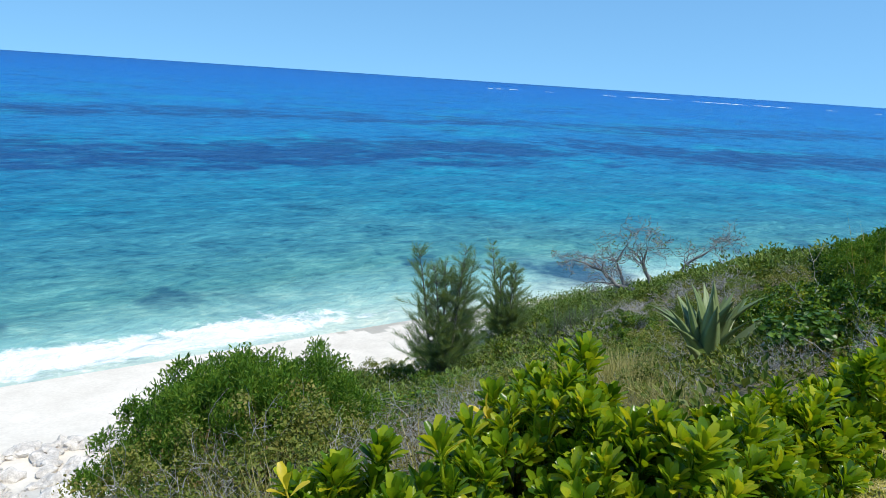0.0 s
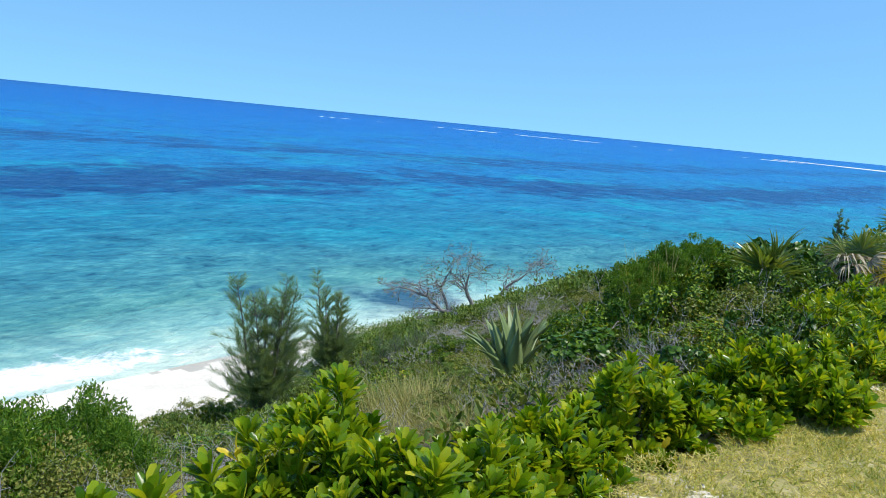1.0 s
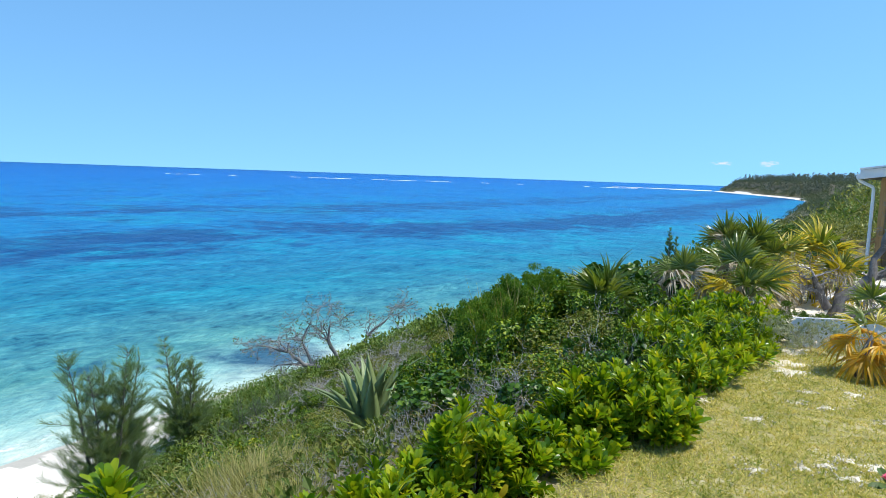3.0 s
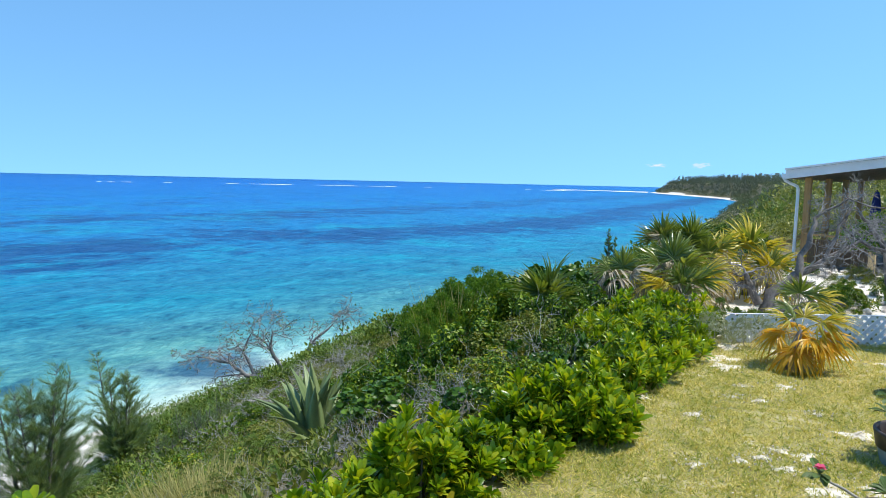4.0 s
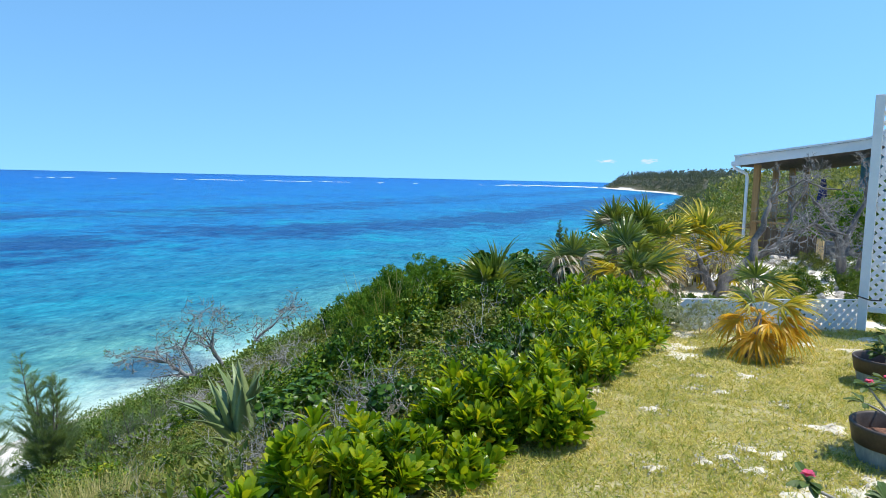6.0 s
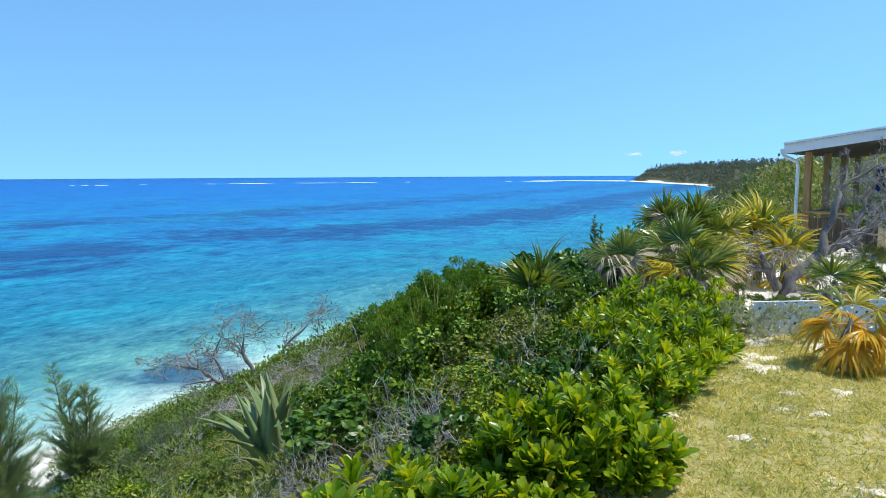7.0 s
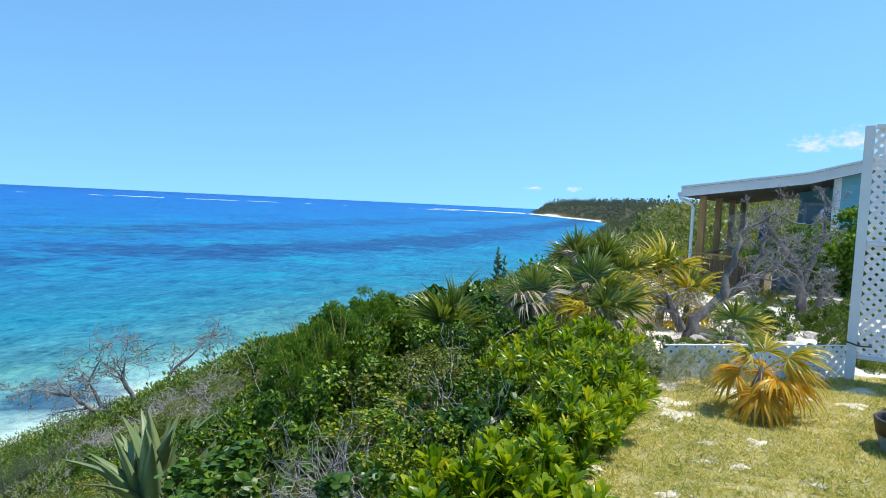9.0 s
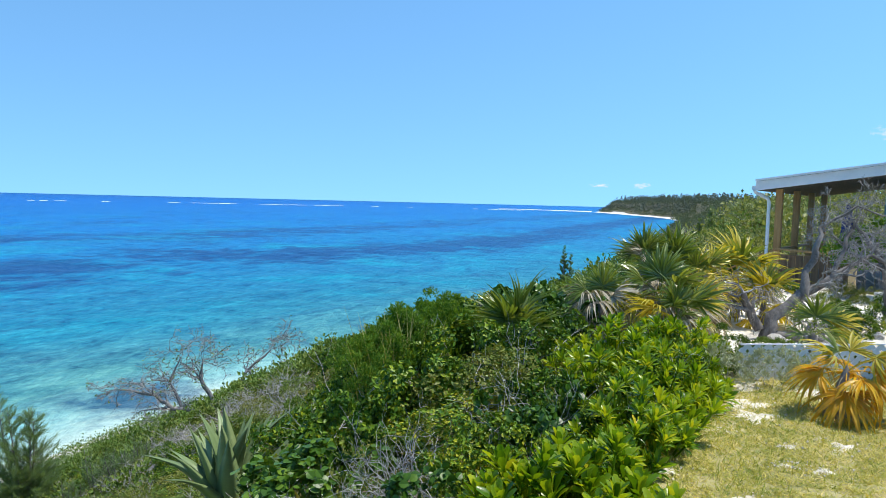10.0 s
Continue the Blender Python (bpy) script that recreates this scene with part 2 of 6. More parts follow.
PROF_S = [-200, -60, -10, 0, 4, 7, 9, 12, 16, 20, 22, 24, 25.5, 40, 80, 4000]
PROF_Z = [-20, -14, -10.6, -9.55, -9.05, -8.6, -8.2, -7.0, -4.9, -2.5, -1.3, -0.32, 0, 0.0, 0.3, 1.0]


def smooth(x, a, b):
    t = np.clip((x - a) / (b - a), 0, 1)
    return t * t * (3 - 2 * t)


def us(x, y):
    u = (x - P0.x) * U.x + (y - P0.y) * U.y
    return u, (x - P0.x) * N.x + (y - P0.y) * N.y + bulge(u)


def height(u, s):
    s = s + 4.0 * smooth(u, -14, -3) * (1 - smooth(s, 12, 23)) * smooth(s, 0.5, 6) * (1 - 0.8 * smooth(u, 4, 30))
    z = lerp_table(s, PROF_S, PROF_Z)
    hill = 2.2 * smooth(u, 8, 44) + 2.5 * smooth(u, 120, 420) + 1.6 * smooth(u, 560, 760)
    z = z + hill * smooth(s, 19, 32) - 0.42 * smooth(u + 0.3 * (s - 27), -6.4, -5.0) * (1 - smooth(u, 2, 6)) * smooth(s, 25.0, 26.6)
    rough = 0.16 * np.sin(u * 0.83 + 1.3 * np.sin(s * 0.6)) * np.sin(s * 0.71 + 0.9 * np.sin(u * 0.47)) + 0.07 * np.sin(u * 2.3 + s * 1.7) * np.sin(s * 2.9 - u)
    return z + rough * smooth(s, 5, 9) * (1 - smooth(s, 21.5, 24.5))


def ground_z(x, y):
    u, s = us(x, y)
    return float(height(u, s))

# ---------------------------------------------------------------- mesh helpers
rng = np.random.default_rng(7)


def mesh_np(name, V, F, mats, smooth_shade=False, slot=None):
    """A mesh from arrays; F is an (n, 4) or (n, 3) array or a list of such arrays."""
    Fs = F if isinstance(F, list) else [F]
    Fs = [np.asarray(f, dtype=np.int32) for f in Fs if len(f)]
    me = bpy.data.meshes.new(name)
    me.vertices.add(len(V))
    me.vertices.foreach_set("co", np.asarray(V, dtype=np.float32).ravel())
    loops = np.concatenate([f.ravel() for f in Fs])
    sizes = np.concatenate([np.full(len(f), f.shape[1], dtype=np.int32) for f in Fs])
    starts = np.concatenate([[0], np.cumsum(sizes)[:-1]]).astype(np.int32)
    me.loops.add(len(loops))
    me.loops.foreach_set("vertex_index", loops)
    me.polygons.add(len(sizes))
    me.polygons.foreach_set("loop_start", starts)
    me.polygons.foreach_set("loop_total", sizes)
    if slot is not None:
        me.polygons.foreach_set("material_index", np.asarray(slot, dtype=np.int32))
    me.update(calc_edges=True)
    me.validate()
    for m in (mats if isinstance(mats, (list, tuple)) else [mats]):
        me.materials.append(m)
    me.polygons.foreach_set("use_smooth", np.full(len(me.polygons), smooth_shade))
    return me


def child(name, me, parent, label="", m=None):
    ob = new(name, me)
    ob.parent = parent
    if m is not None:
        ob.matrix_basis = m
    if label:
        ob["label"] = label
    return ob


def root(name, m, label, category, group="", kind=""):
    ob = new(name)
    ob.empty_display_size = 0.1
    ob.matrix_basis = m
    return tagged(ob, label, category, group, kind)


def part(name, bm, material, parent, label="", m=None, flat=True):
    me = bpy.data.meshes.new(name)
    bm.to_mesh(me)
    bm.free()
    me.materials.append(material)
    if not flat:
        me.polygons.foreach_set("use_smooth", np.full(len(me.polygons), True))
    return child(name, me, parent, label, m)


def box(sx, sy, sz, at=(0, 0, 0), bevel=0.004, bm=None):
    """A box with rounded edges, centred on at."""
    bm = bm or bmesh.new()
    r = bmesh.ops.create_cube(bm, size=1.0, matrix=Matrix.Translation(at) @ Matrix.Diagonal((sx, sy, sz, 1)))
    if bevel:
        es = {e for v in r["verts"] for e in v.link_edges}
        bmesh.ops.bevel(bm, geom=list(es), offset=bevel, segments=2, affect='EDGES', profile=0.5)
    return bm


class Acc:
    """Gathers pieces into one mesh."""
    def __init__(self):
        self.V, self.Q, self.T, self.n = [], [], [], 0

    def add(self, V, F):
        F = np.asarray(F)
        (self.Q if F.shape[1] == 4 else self.T).append(F + self.n)
        self.V.append(np.asarray(V, float))
        self.n += len(V)

    def scatter(self, V, F, X, Y, Z, P, size):
        """Copies of a template with the given axes, places and sizes, one row each."""
        size = np.asarray(size, float).reshape(-1, 1) * np.ones((len(P), 1))
        W = (V[None, :, 0:1] * X[:, None] + V[None, :, 1:2] * Y[:, None] + V[None, :, 2:3] * Z[:, None]) * size[:, None] + P[:, None]
        n, k = len(P), len(V)
        G = (np.asarray(F)[None] + (np.arange(n) * k)[:, None, None]).reshape(-1, np.asarray(F).shape[1])
        self.add(W.reshape(-1, 3), G)

    def mesh(self, name, mats, smooth_shade=False):
        Fs = [np.concatenate(f) for f in (self.Q, self.T) if f]
        return mesh_np(name, np.concatenate(self.V), Fs, mats, smooth_shade)


def unit(a):
    return a / np.maximum(np.linalg.norm(a, axis=-1, keepdims=True), 1e-9)


def axes_along(D, up=(0, 0, 1), spin=0.0, r=None):
    """Right, along and normal axes for rows of directions."""
    D = unit(np.asarray(D, float))
    X = np.cross(D, np.broadcast_to(np.asarray(up, float), D.shape))
    bad = np.linalg.norm(X, axis=1) < 1e-3
    X[bad] = (1, 0, 0)
    X = unit(X)
    Z = np.cross(X, D)
    if spin:
        a = (r or rng).uniform(-spin, spin, len(D))[:, None]
        X, Z = X * np.cos(a) + Z * np.sin(a), Z * np.cos(a) - X * np.sin(a)
    return X, D, Z


def leaf_shape(length, widths, bend=0.0, cup=0.25):
    """A leaf along +y with a folded midrib; widths are half widths from base to tip."""
    k = len(widths)
    V, F = [], []
    for i, w in enumerate(widths):
        t = i / (k - 1)
        y, z = length * t, -bend * length * t * t
        V += [(-w, y, z + cup * w), (0, y, z), (w, y, z + cup * w)]
    for i in range(k - 1):
        a = 3 * i
        F += [(a, a + 1, a + 4, a + 3), (a + 1, a + 2, a + 5, a + 4)]
    return np.array(V), np.array(F)


def tube(pts, radii, sides=6):
    """A tapered tube through points."""
    pts = np.asarray(pts, float)
    d = unit(np.gradient(pts, axis=0))
    ref = np.array([0.3, 0.2, 1.0]) if abs(d[0][2]) < 0.9 else np.array([1.0, 0.1, 0.0])
    V, F = [], []
    for p, t, r in zip(pts, d, radii):
        x = unit(np.cross(t, ref))
        y = np.cross(t, x)
        for j in range(sides):
            a = 2 * math.pi * j / sides
            V.append(p + r * (math.cos(a) * x + math.sin(a) * y))
    for i in range(len(pts) - 1):
        for j in range(sides):
            a, b = i * sides + j, i * sides + (j + 1) % sides
            F.append((a, b, b + sides, a + sides))
    return np.array(V), np.array(F)


def wander(r, start, way, length, steps=6, curl=0.25, lift=0.0):
    """Points of a crooked branch."""
    p, d = np.array(start, float), unit(np.array(way, float))
    out = [p.copy()]
    for _ in range(steps):
        d = unit(d + r.normal(0, curl, 3) + np.array([0, 0, lift]))
        p = p + d * length / steps
        out.append(p.copy())
    return np.array(out), d


def branching(acc, r, start, way, length, radius, depth, kids=3, spread=0.7, shrink=0.62, curl=0.22, lift=0.05, sides=6, steps=6, tips=None, least=0.001):
    """Limbs that fork into ever finer twigs."""
    pts, d = wander(r, start, way, length, steps, curl, lift)
    acc.add(*tube(pts, np.maximum(np.linspace(radius, radius * 0.55, len(pts)), least), max(3, sides)))
    if tips is not None and depth <= 1:
        tips.extend(pts[len(pts) // 2:])
    if depth <= 0:
        return
    for _ in range(kids):
        i = r.integers(len(pts) // 2, len(pts))
        nd = unit(unit(pts[i] - pts[max(0, i - 1)]) + r.normal(0, spread, 3) * np.array([1, 1, 0.7]))
        branching(acc, r, pts[i], nd, length * shrink * r.uniform(0.7, 1.2), radius * 0.5, depth - 1, kids, spread, shrink, curl, lift, sides - 1, max(3, steps - 1), tips, least)

# ---------------------------------------------------------------- ground
def build_ground():
    us_ = np.unique(np.concatenate([np.arange(-400, -60, 20), np.arange(-60, -36, 2.0), np.arange(-36, 14, 0.4), np.arange(14, 60, 2), np.arange(60, 200, 10), np.arange(200, 1300, 25)]))
    ss_ = np.unique(np.concatenate([np.arange(-200, -10, 20), np.arange(-10, 30, 0.4), np.arange(30, 45, 1.0), np.arange(45, 100, 8), np.arange(100, 1500, 100), np.arange(1500, 4001, 500)]))
    A, B = np.meshgrid(us_, ss_, indexing="ij")
    Z = height(A, B)
    off = B - bulge(A)
    X, Y = P0.x + A * U.x + off * N.x, P0.y + A * U.y + off * N.y
    V = np.stack([X, Y, Z], -1).reshape(-1, 3)
    n, m = len(us_), len(ss_)
    i, j = np.meshgrid(np.arange(n - 1), np.arange(m - 1), indexing="ij")
    a = (i * m + j).ravel()
    F = np.stack([a, a + 1, a + m + 1, a + m], -1)[:, ::-1]
    cu, cs = (us_[:-1] + us_[1:])[i] / 2, (ss_[:-1] + ss_[1:])[j] / 2
    cx = P0.x + cu * U.x + (cs - bulge(cu)) * N.x
    cy = P0.y + cu * U.y + (cs - bulge(cu)) * N.y
    wob = 0.5 * np.sin(cu * 1.7) + 0.3 * np.sin(cu * 4.1)
    slot = np.zeros(cu.shape, int)                       # sand
    slot[cs > 7.5 + wob + 6.5 * (1 - smooth(cu, -23, -18)) - 8.6 * smooth(cu, 3, 9) * (1 - smooth(cu, 500, 620))] = 1
    slot[(cu > 620) & (cs < 5 + 7 * smooth(cu, 860, 900) * (1 - smooth(cu, 960, 1010)))] = 0
    slot[(slot == 0) & (cs < 0.9 + 1.2 * wob) & (cu < 60)] = 4
    lawn = (cs > 24.6) & (cu < 60)
    slot[lawn] = 2
    yard = (cy > 5.4 - 0.29 * (cx - 6.4)) & (cx > 6.2) & ((cx < 9.1) | (cy > 5.4)) & (cs > 24.4) & (cu + 0.3 * (cs - 27) < -3.4)
    slot[yard] = 3
    slot[(cu + 0.3 * (cs - 27) >= -3.4) & (cs > 24.4) & (cs < 45)] = 1
    slot[(cx - 0.36 < -0.414 * (cy + 1.67)) & (cy > 6.5) & (cs < 19)] = 0
    me = mesh_np("ground", V, F, [M_SAND, M_SOIL, M_LAWN, M_YARD, M_WETSAND], True, slot.ravel())
    tagged(new("ground", me), "sandy bluff with lawn above and white beach below", "ground", kind="structure")


build_ground()


def build_ocean():
    m, nt, bs, out = nodes_of("sea_water")
    geo = nt.nodes.new("ShaderNodeNewGeometry")
    sep = nt.nodes.new("ShaderNodeSeparateXYZ")
    nt.links.new(geo.outputs["Position"], sep.inputs[0])
    d = calc(nt, 'ADD', calc(nt, 'MULTIPLY', calc(nt, 'SUBTRACT', sep.outputs[0], P0.x), -N.x), calc(nt, 'MULTIPLY', calc(nt, 'SUBTRACT', sep.outputs[1], P0.y), -N.y))
    lee = calc(nt, 'ADD', calc(nt, 'MULTIPLY', calc(nt, 'SUBTRACT', sep.outputs[0], P0.x), U.x), calc(nt, 'MULTIPLY', calc(nt, 'SUBTRACT', sep.outputs[1], P0.y), U.y))
    swellway = nt.nodes.new("ShaderNodeCombineXYZ")
    nt.links.new(calc(nt, 'MULTIPLY', lee, 0.62), swellway.inputs[0])
    nt.links.new(d, swellway.inputs[1])

    def crest(scale, detail, rough, distort):
        n = nt.nodes.new("ShaderNodeTexNoise")
        n.inputs["Scale"].default_value, n.inputs["Detail"].default_value = scale, detail
        n.inputs["Roughness"].default_value, n.inputs["Distortion"].default_value = rough, distort
        nt.links.new(swellway.outputs[0], n.inputs["Vector"])
        return n.outputs["Fac"]

    # the bottom drops faster to the lee, where the reef comes in to the shore
    drop = calc(nt, 'MULTIPLY', calc(nt, 'MINIMUM', calc(nt, 'MAXIMUM', calc(nt, 'SUBTRACT', lee, 9.0), 0.0), 250.0), 0.37)
    wob = noise_tex(nt, 0.03, 4, 0.6)
    dw = calc(nt, 'MULTIPLY', calc(nt, 'ADD', d, drop), calc(nt, 'ADD', 0.6, calc(nt, 'MULTIPLY', wob, 0.8)))
    lg = calc(nt, 'DIVIDE', calc(nt, 'LOGARITHM', calc(nt, 'MAXIMUM', calc(nt, 'ADD', dw, 2.0), 1.0), 10.0), 3.5)
    col = ramp(nt, lg, [(0.09, (0.50, 0.62, 0.54)), (0.215, (0.23, 0.46, 0.43)), (0.285, (0.085, 0.275, 0.275)), (0.42, (0.022, 0.195, 0.29)),
                        (0.56, (0.010, 0.175, 0.36)), (0.70, (0.004, 0.15, 0.42)), (0.85, (0.001, 0.125, 0.41)), (1.0, (0.001, 0.09, 0.32))])
    # pale sand and dark weed and reef on the bottom
    pale = ramp(nt, noise_tex(nt, 0.035, 5, 0.6, distort=0.8), [(0.50, (0, 0, 0)), (0.62, (1, 1, 1))])
    pb = ramp(nt, lg, [(0.36, (0, 0, 0)), (0.48, (1, 1, 1)), (0.66, (0.6,) * 3), (0.8, (0, 0, 0))])
    col = mixc(nt, calc(nt, 'MULTIPLY', calc(nt, 'MULTIPLY', pale, pb), 0.7), col, (0.008, 0.29, 0.39))
    # two belts of reef run along the coast and come in towards it to the lee
    inshore = ramp(nt, calc(nt, 'DIVIDE', calc(nt, 'ADD', lee, 40.0), 300.0), [(0.0, (0.0,) * 3), (0.13, (0.11,) * 3), (0.23, (0.06,) * 3), (0.37, (0.20,) * 3), (0.43, (0.38,) * 3), (0.57, (0.82,) * 3), (0.83, (0.95,) * 3)])
    belt_at = calc(nt, 'DIVIDE', calc(nt, 'ADD', d, calc(nt, 'MULTIPLY', inshore, 41.0)), 200.0)
    belt = ramp(nt, belt_at, [(0.20, (0.12,) * 3), (0.28, (0.62,) * 3), (0.33, (0.95,) * 3), (0.38, (0.85,) * 3), (0.44, (0.42,) * 3), (0.56, (0.25,) * 3), (0.65, (0.66,) * 3), (0.76, (0.60,) * 3), (0.88, (0.25,) * 3), (1.0, (0.34,) * 3)])
    reef = noise_tex(nt, 0.045, 9, 0.68, distort=0.45)
    grit = crest(0.22, 5, 0.7, 0.3)
    dark = calc(nt, 'ADD', belt, calc(nt, 'ADD', calc(nt, 'MULTIPLY', calc(nt, 'SUBTRACT', reef, 0.5), 2.4), calc(nt, 'MULTIPLY', calc(nt, 'SUBTRACT', grit, 0.5), 2.2)))
    dark = ramp(nt, dark, [(0.42, (0, 0, 0)), (0.85, (1, 1, 1))])
    col = mixc(nt, calc(nt, 'MULTIPLY', dark, 0.86), col, (0.010, 0.062, 0.185))
    near = ramp(nt, noise_tex(nt, 0.16, 4, 0.6, distort=0.4), [(0.58, (0, 0, 0)), (0.66, (1, 1, 1))])
    nb = ramp(nt, lg, [(0.20, (0, 0, 0)), (0.27, (1, 1, 1)), (0.45, (0.3,) * 3), (0.5, (0, 0, 0))])
    col = mixc(nt, calc(nt, 'MULTIPLY', calc(nt, 'MULTIPLY', near, nb), 0.7), col, (0.010, 0.07, 0.14))
    weed = nt.nodes.new("ShaderNodeVectorMath")
    weed.operation = 'DISTANCE'
    nt.links.new(geo.outputs["Position"], weed.inputs[0])
    weed.inputs[1].default_value = (WEED[0], WEED[1], SEA)
    ragged = calc(nt, 'ADD', weed.outputs["Value"], calc(nt, 'MULTIPLY', noise_tex(nt, 0.35, 5, 0.65), 9.0))
    col = mixc(nt, ramp(nt, calc(nt, 'DIVIDE', ragged, 10.0), [(0.62, (0.85,) * 3), (0.86, (0, 0, 0))]), col, (0.010, 0.07, 0.15))
    # foam on the shallows
    foam = noise_tex(nt, 0.9, 6, 0.7, distort=0.5)
    edge = ramp(nt, calc(nt, 'DIVIDE', calc(nt, 'ADD', d, 4.0), 20.0), [(0.0, (0.52,) * 3), (0.20, (0.60,) * 3), (0.245, (0.88,) * 3), (0.31, (0.80,) * 3), (0.37, (0.48,) * 3), (0.52, (0, 0, 0))])
    calm = ramp(nt, calc(nt, 'DIVIDE', calc(nt, 'ADD', lee, 40.0), 80.0), [(0.32, (0, 0, 0)), (0.44, (0.45,) * 3), (0.52, (0.85,) * 3), (0.9, (0.8,) * 3)])
    edge = calc(nt, 'SUBTRACT', edge, calm)
    ff = ramp(nt, calc(nt, 'ADD', foam, calc(nt, 'SUBTRACT', edge, 0.72)), [(0.40, (0, 0, 0)), (0.55, (1, 1, 1))])
    col = mixc(nt, ff, col, (0.86, 0.88, 0.86))
    # shade of ripple troughs and shine of crests, painted into the water colour
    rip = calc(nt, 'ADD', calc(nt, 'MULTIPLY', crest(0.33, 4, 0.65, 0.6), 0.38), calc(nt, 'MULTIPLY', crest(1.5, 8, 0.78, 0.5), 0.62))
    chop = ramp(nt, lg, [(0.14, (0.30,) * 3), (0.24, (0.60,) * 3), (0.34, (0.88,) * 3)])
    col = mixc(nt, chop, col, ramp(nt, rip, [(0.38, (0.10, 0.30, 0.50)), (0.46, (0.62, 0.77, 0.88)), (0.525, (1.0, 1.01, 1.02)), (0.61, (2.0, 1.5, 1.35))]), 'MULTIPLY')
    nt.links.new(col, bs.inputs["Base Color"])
    bs.inputs["Roughness"].default_value = 0.3
    bs.inputs["IOR"].default_value = 1.12
    bs.inputs["Specular IOR Level"].default_value = 0.12
    w1 = crest(0.5, 8, 0.62, 0.4)
    bump(nt, bs, w1, 0.9, 0.9)
    rad = np.concatenate([[0.5], np.geomspace(6, 4900, 120)])
    ang = np.linspace(0, 2 * np.pi, 361)[:-1]
    R, A = np.meshgrid(rad, ang, indexing="ij")
    X, Y = R * np.cos(A) + 16, R * np.sin(A) + 10
    _, s = us(X, Y)
    swell = 0.10 * np.sin(s * 0.9 + 0.5 * np.sin(X * 0.21)) * smooth(-s, 2, 12) * (1 - smooth(-s, 60, 160))
    V = np.stack([X, Y, SEA + swell], -1).reshape(-1, 3)
    k = len(ang)
    i, j = np.meshgrid(np.arange(len(rad) - 1), np.arange(k), indexing="ij")
    a, b = (i * k + j).ravel(), (i * k + (j + 1) % k).ravel()
    F = np.stack([a, a + k, b + k, b], -1)
    tagged(new("water", mesh_np("water", V, F, m, True)), "clear turquoise sea darkening to deep blue offshore", "sea", kind="structure")


build_ocean()

# ---------------------------------------------------------------- plants: kinds
def dome_points(r, n, flat=0.0, inner=0.0):
    """Places on a unit dome, and outward ways."""
    z = r.uniform(flat, 1.0, n)
    a = r.uniform(0, 2 * np.pi, n)
    q = np.sqrt(1 - z * z)
    D = np.stack([q * np.cos(a), q * np.sin(a), z], -1)
    k = 1.0 - inner * r.random(n) ** 1.5
    lump = 1 + 0.16 * np.sin(3 * a + 4 * z) + 0.10 * np.sin(7 * a - 9 * z + 1)
    return D * (k * lump)[:, None], D


def crease_leaf(w1, w2, lift=0.12):
    """A small leaf of two halves that meet in a crease."""
    return (np.array([(0, 0, 0), (w1, 0.32, lift), (w2, 0.74, lift * 0.6), (0, 1, -0.12), (-w2, 0.74, lift * 0.6), (-w1, 0.32, lift)]),
            np.array([(0, 1, 2, 3), (0, 3, 4, 5)]))


LEAF_OVAL = crease_leaf(0.30, 0.30)
LEAF_LONG = (np.array([(0, 0, 0), (0.17, 0.5, 0.08), (0, 1, -0.12), (-0.17, 0.5, 0.08)]), np.array([(0, 1, 2), (0, 2, 3)]))
LEAF_SMALL = (np.array([(0, 0, 0), (0.33, 0.5, 0.12), (0, 1, -0.12), (-0.33, 0.5, 0.12)]), np.array([(0, 1, 2), (0, 2, 3)]))
LEAF_ROUND = leaf_shape(1.0, [0.04, 0.36, 0.46, 0.36, 0.06], 0.14, 0.22)
LEAF_SPOON = leaf_shape(1.0, [0.03, 0.085, 0.16, 0.19, 0.10], 0.24, 0.42)
LEAF_NARROW = leaf_shape(1.0, [0.04, 0.09, 0.14, 0.14, 0.02], 0.30, 0.35)


def crown_mesh(name, r, leaves, template, size, material, clumps=26, puff=0.24, upward=0.3, tall=0.9, inner=0.3, flat=-0.1):
    """A shrub's foliage on a unit dome: rounded puffs of overlapping leaves with dark gaps between them."""
    acc = Acc()
    C, D = dome_points(r, clumps, flat, inner)
    C = C * (1 - puff * 0.6)
    C[:, 2] *= tall
    pick = r.integers(0, clumps, leaves)
    w = unit(r.normal(0, 1, (leaves, 3)) + 0.9 * D[pick] + np.array([0, 0, 0.45]))
    big = r.uniform(0.65, 1.25, clumps)[pick][:, None]
    P = C[pick] + w * puff * big * r.uniform(0.5, 1.05, (leaves, 1))
    P[:, 2] = np.maximum(P[:, 2], -0.05)
    nrm = unit(w + r.normal(0, 0.45, (leaves, 3)))
    t = np.cross(nrm, r.normal(0, 1, (leaves, 3)))
    Y = unit(unit(t) + nrm * 0.25 + np.array([0, 0, upward]))
    X = unit(np.cross(Y, nrm))
    Z = np.cross(X, Y)
    acc.scatter(*template, X, Y, Z, P, size * r.uniform(0.6, 1.25, leaves))
    return acc.mesh(name, material)


def twig_mesh(name, r, n, material, reach=1.0, radius=0.012, tall=0.9, curl=0.18, depth=1):
    """Stems that rise from the foot of a unit dome."""
    acc = Acc()
    for _ in range(n):
        a, t = r.uniform(0, 2 * np.pi), r.uniform(0.2, 1.0)
        way = np.array([math.cos(a) * t, math.sin(a) * t, tall])
        branching(acc, r, (0.12 * math.cos(a), 0.12 * math.sin(a), -0.1), way, reach * r.uniform(0.7, 1.05), radius, depth, 2, 0.5, 0.6, curl, 0.03, 4, 5)
    return acc.mesh(name, material)


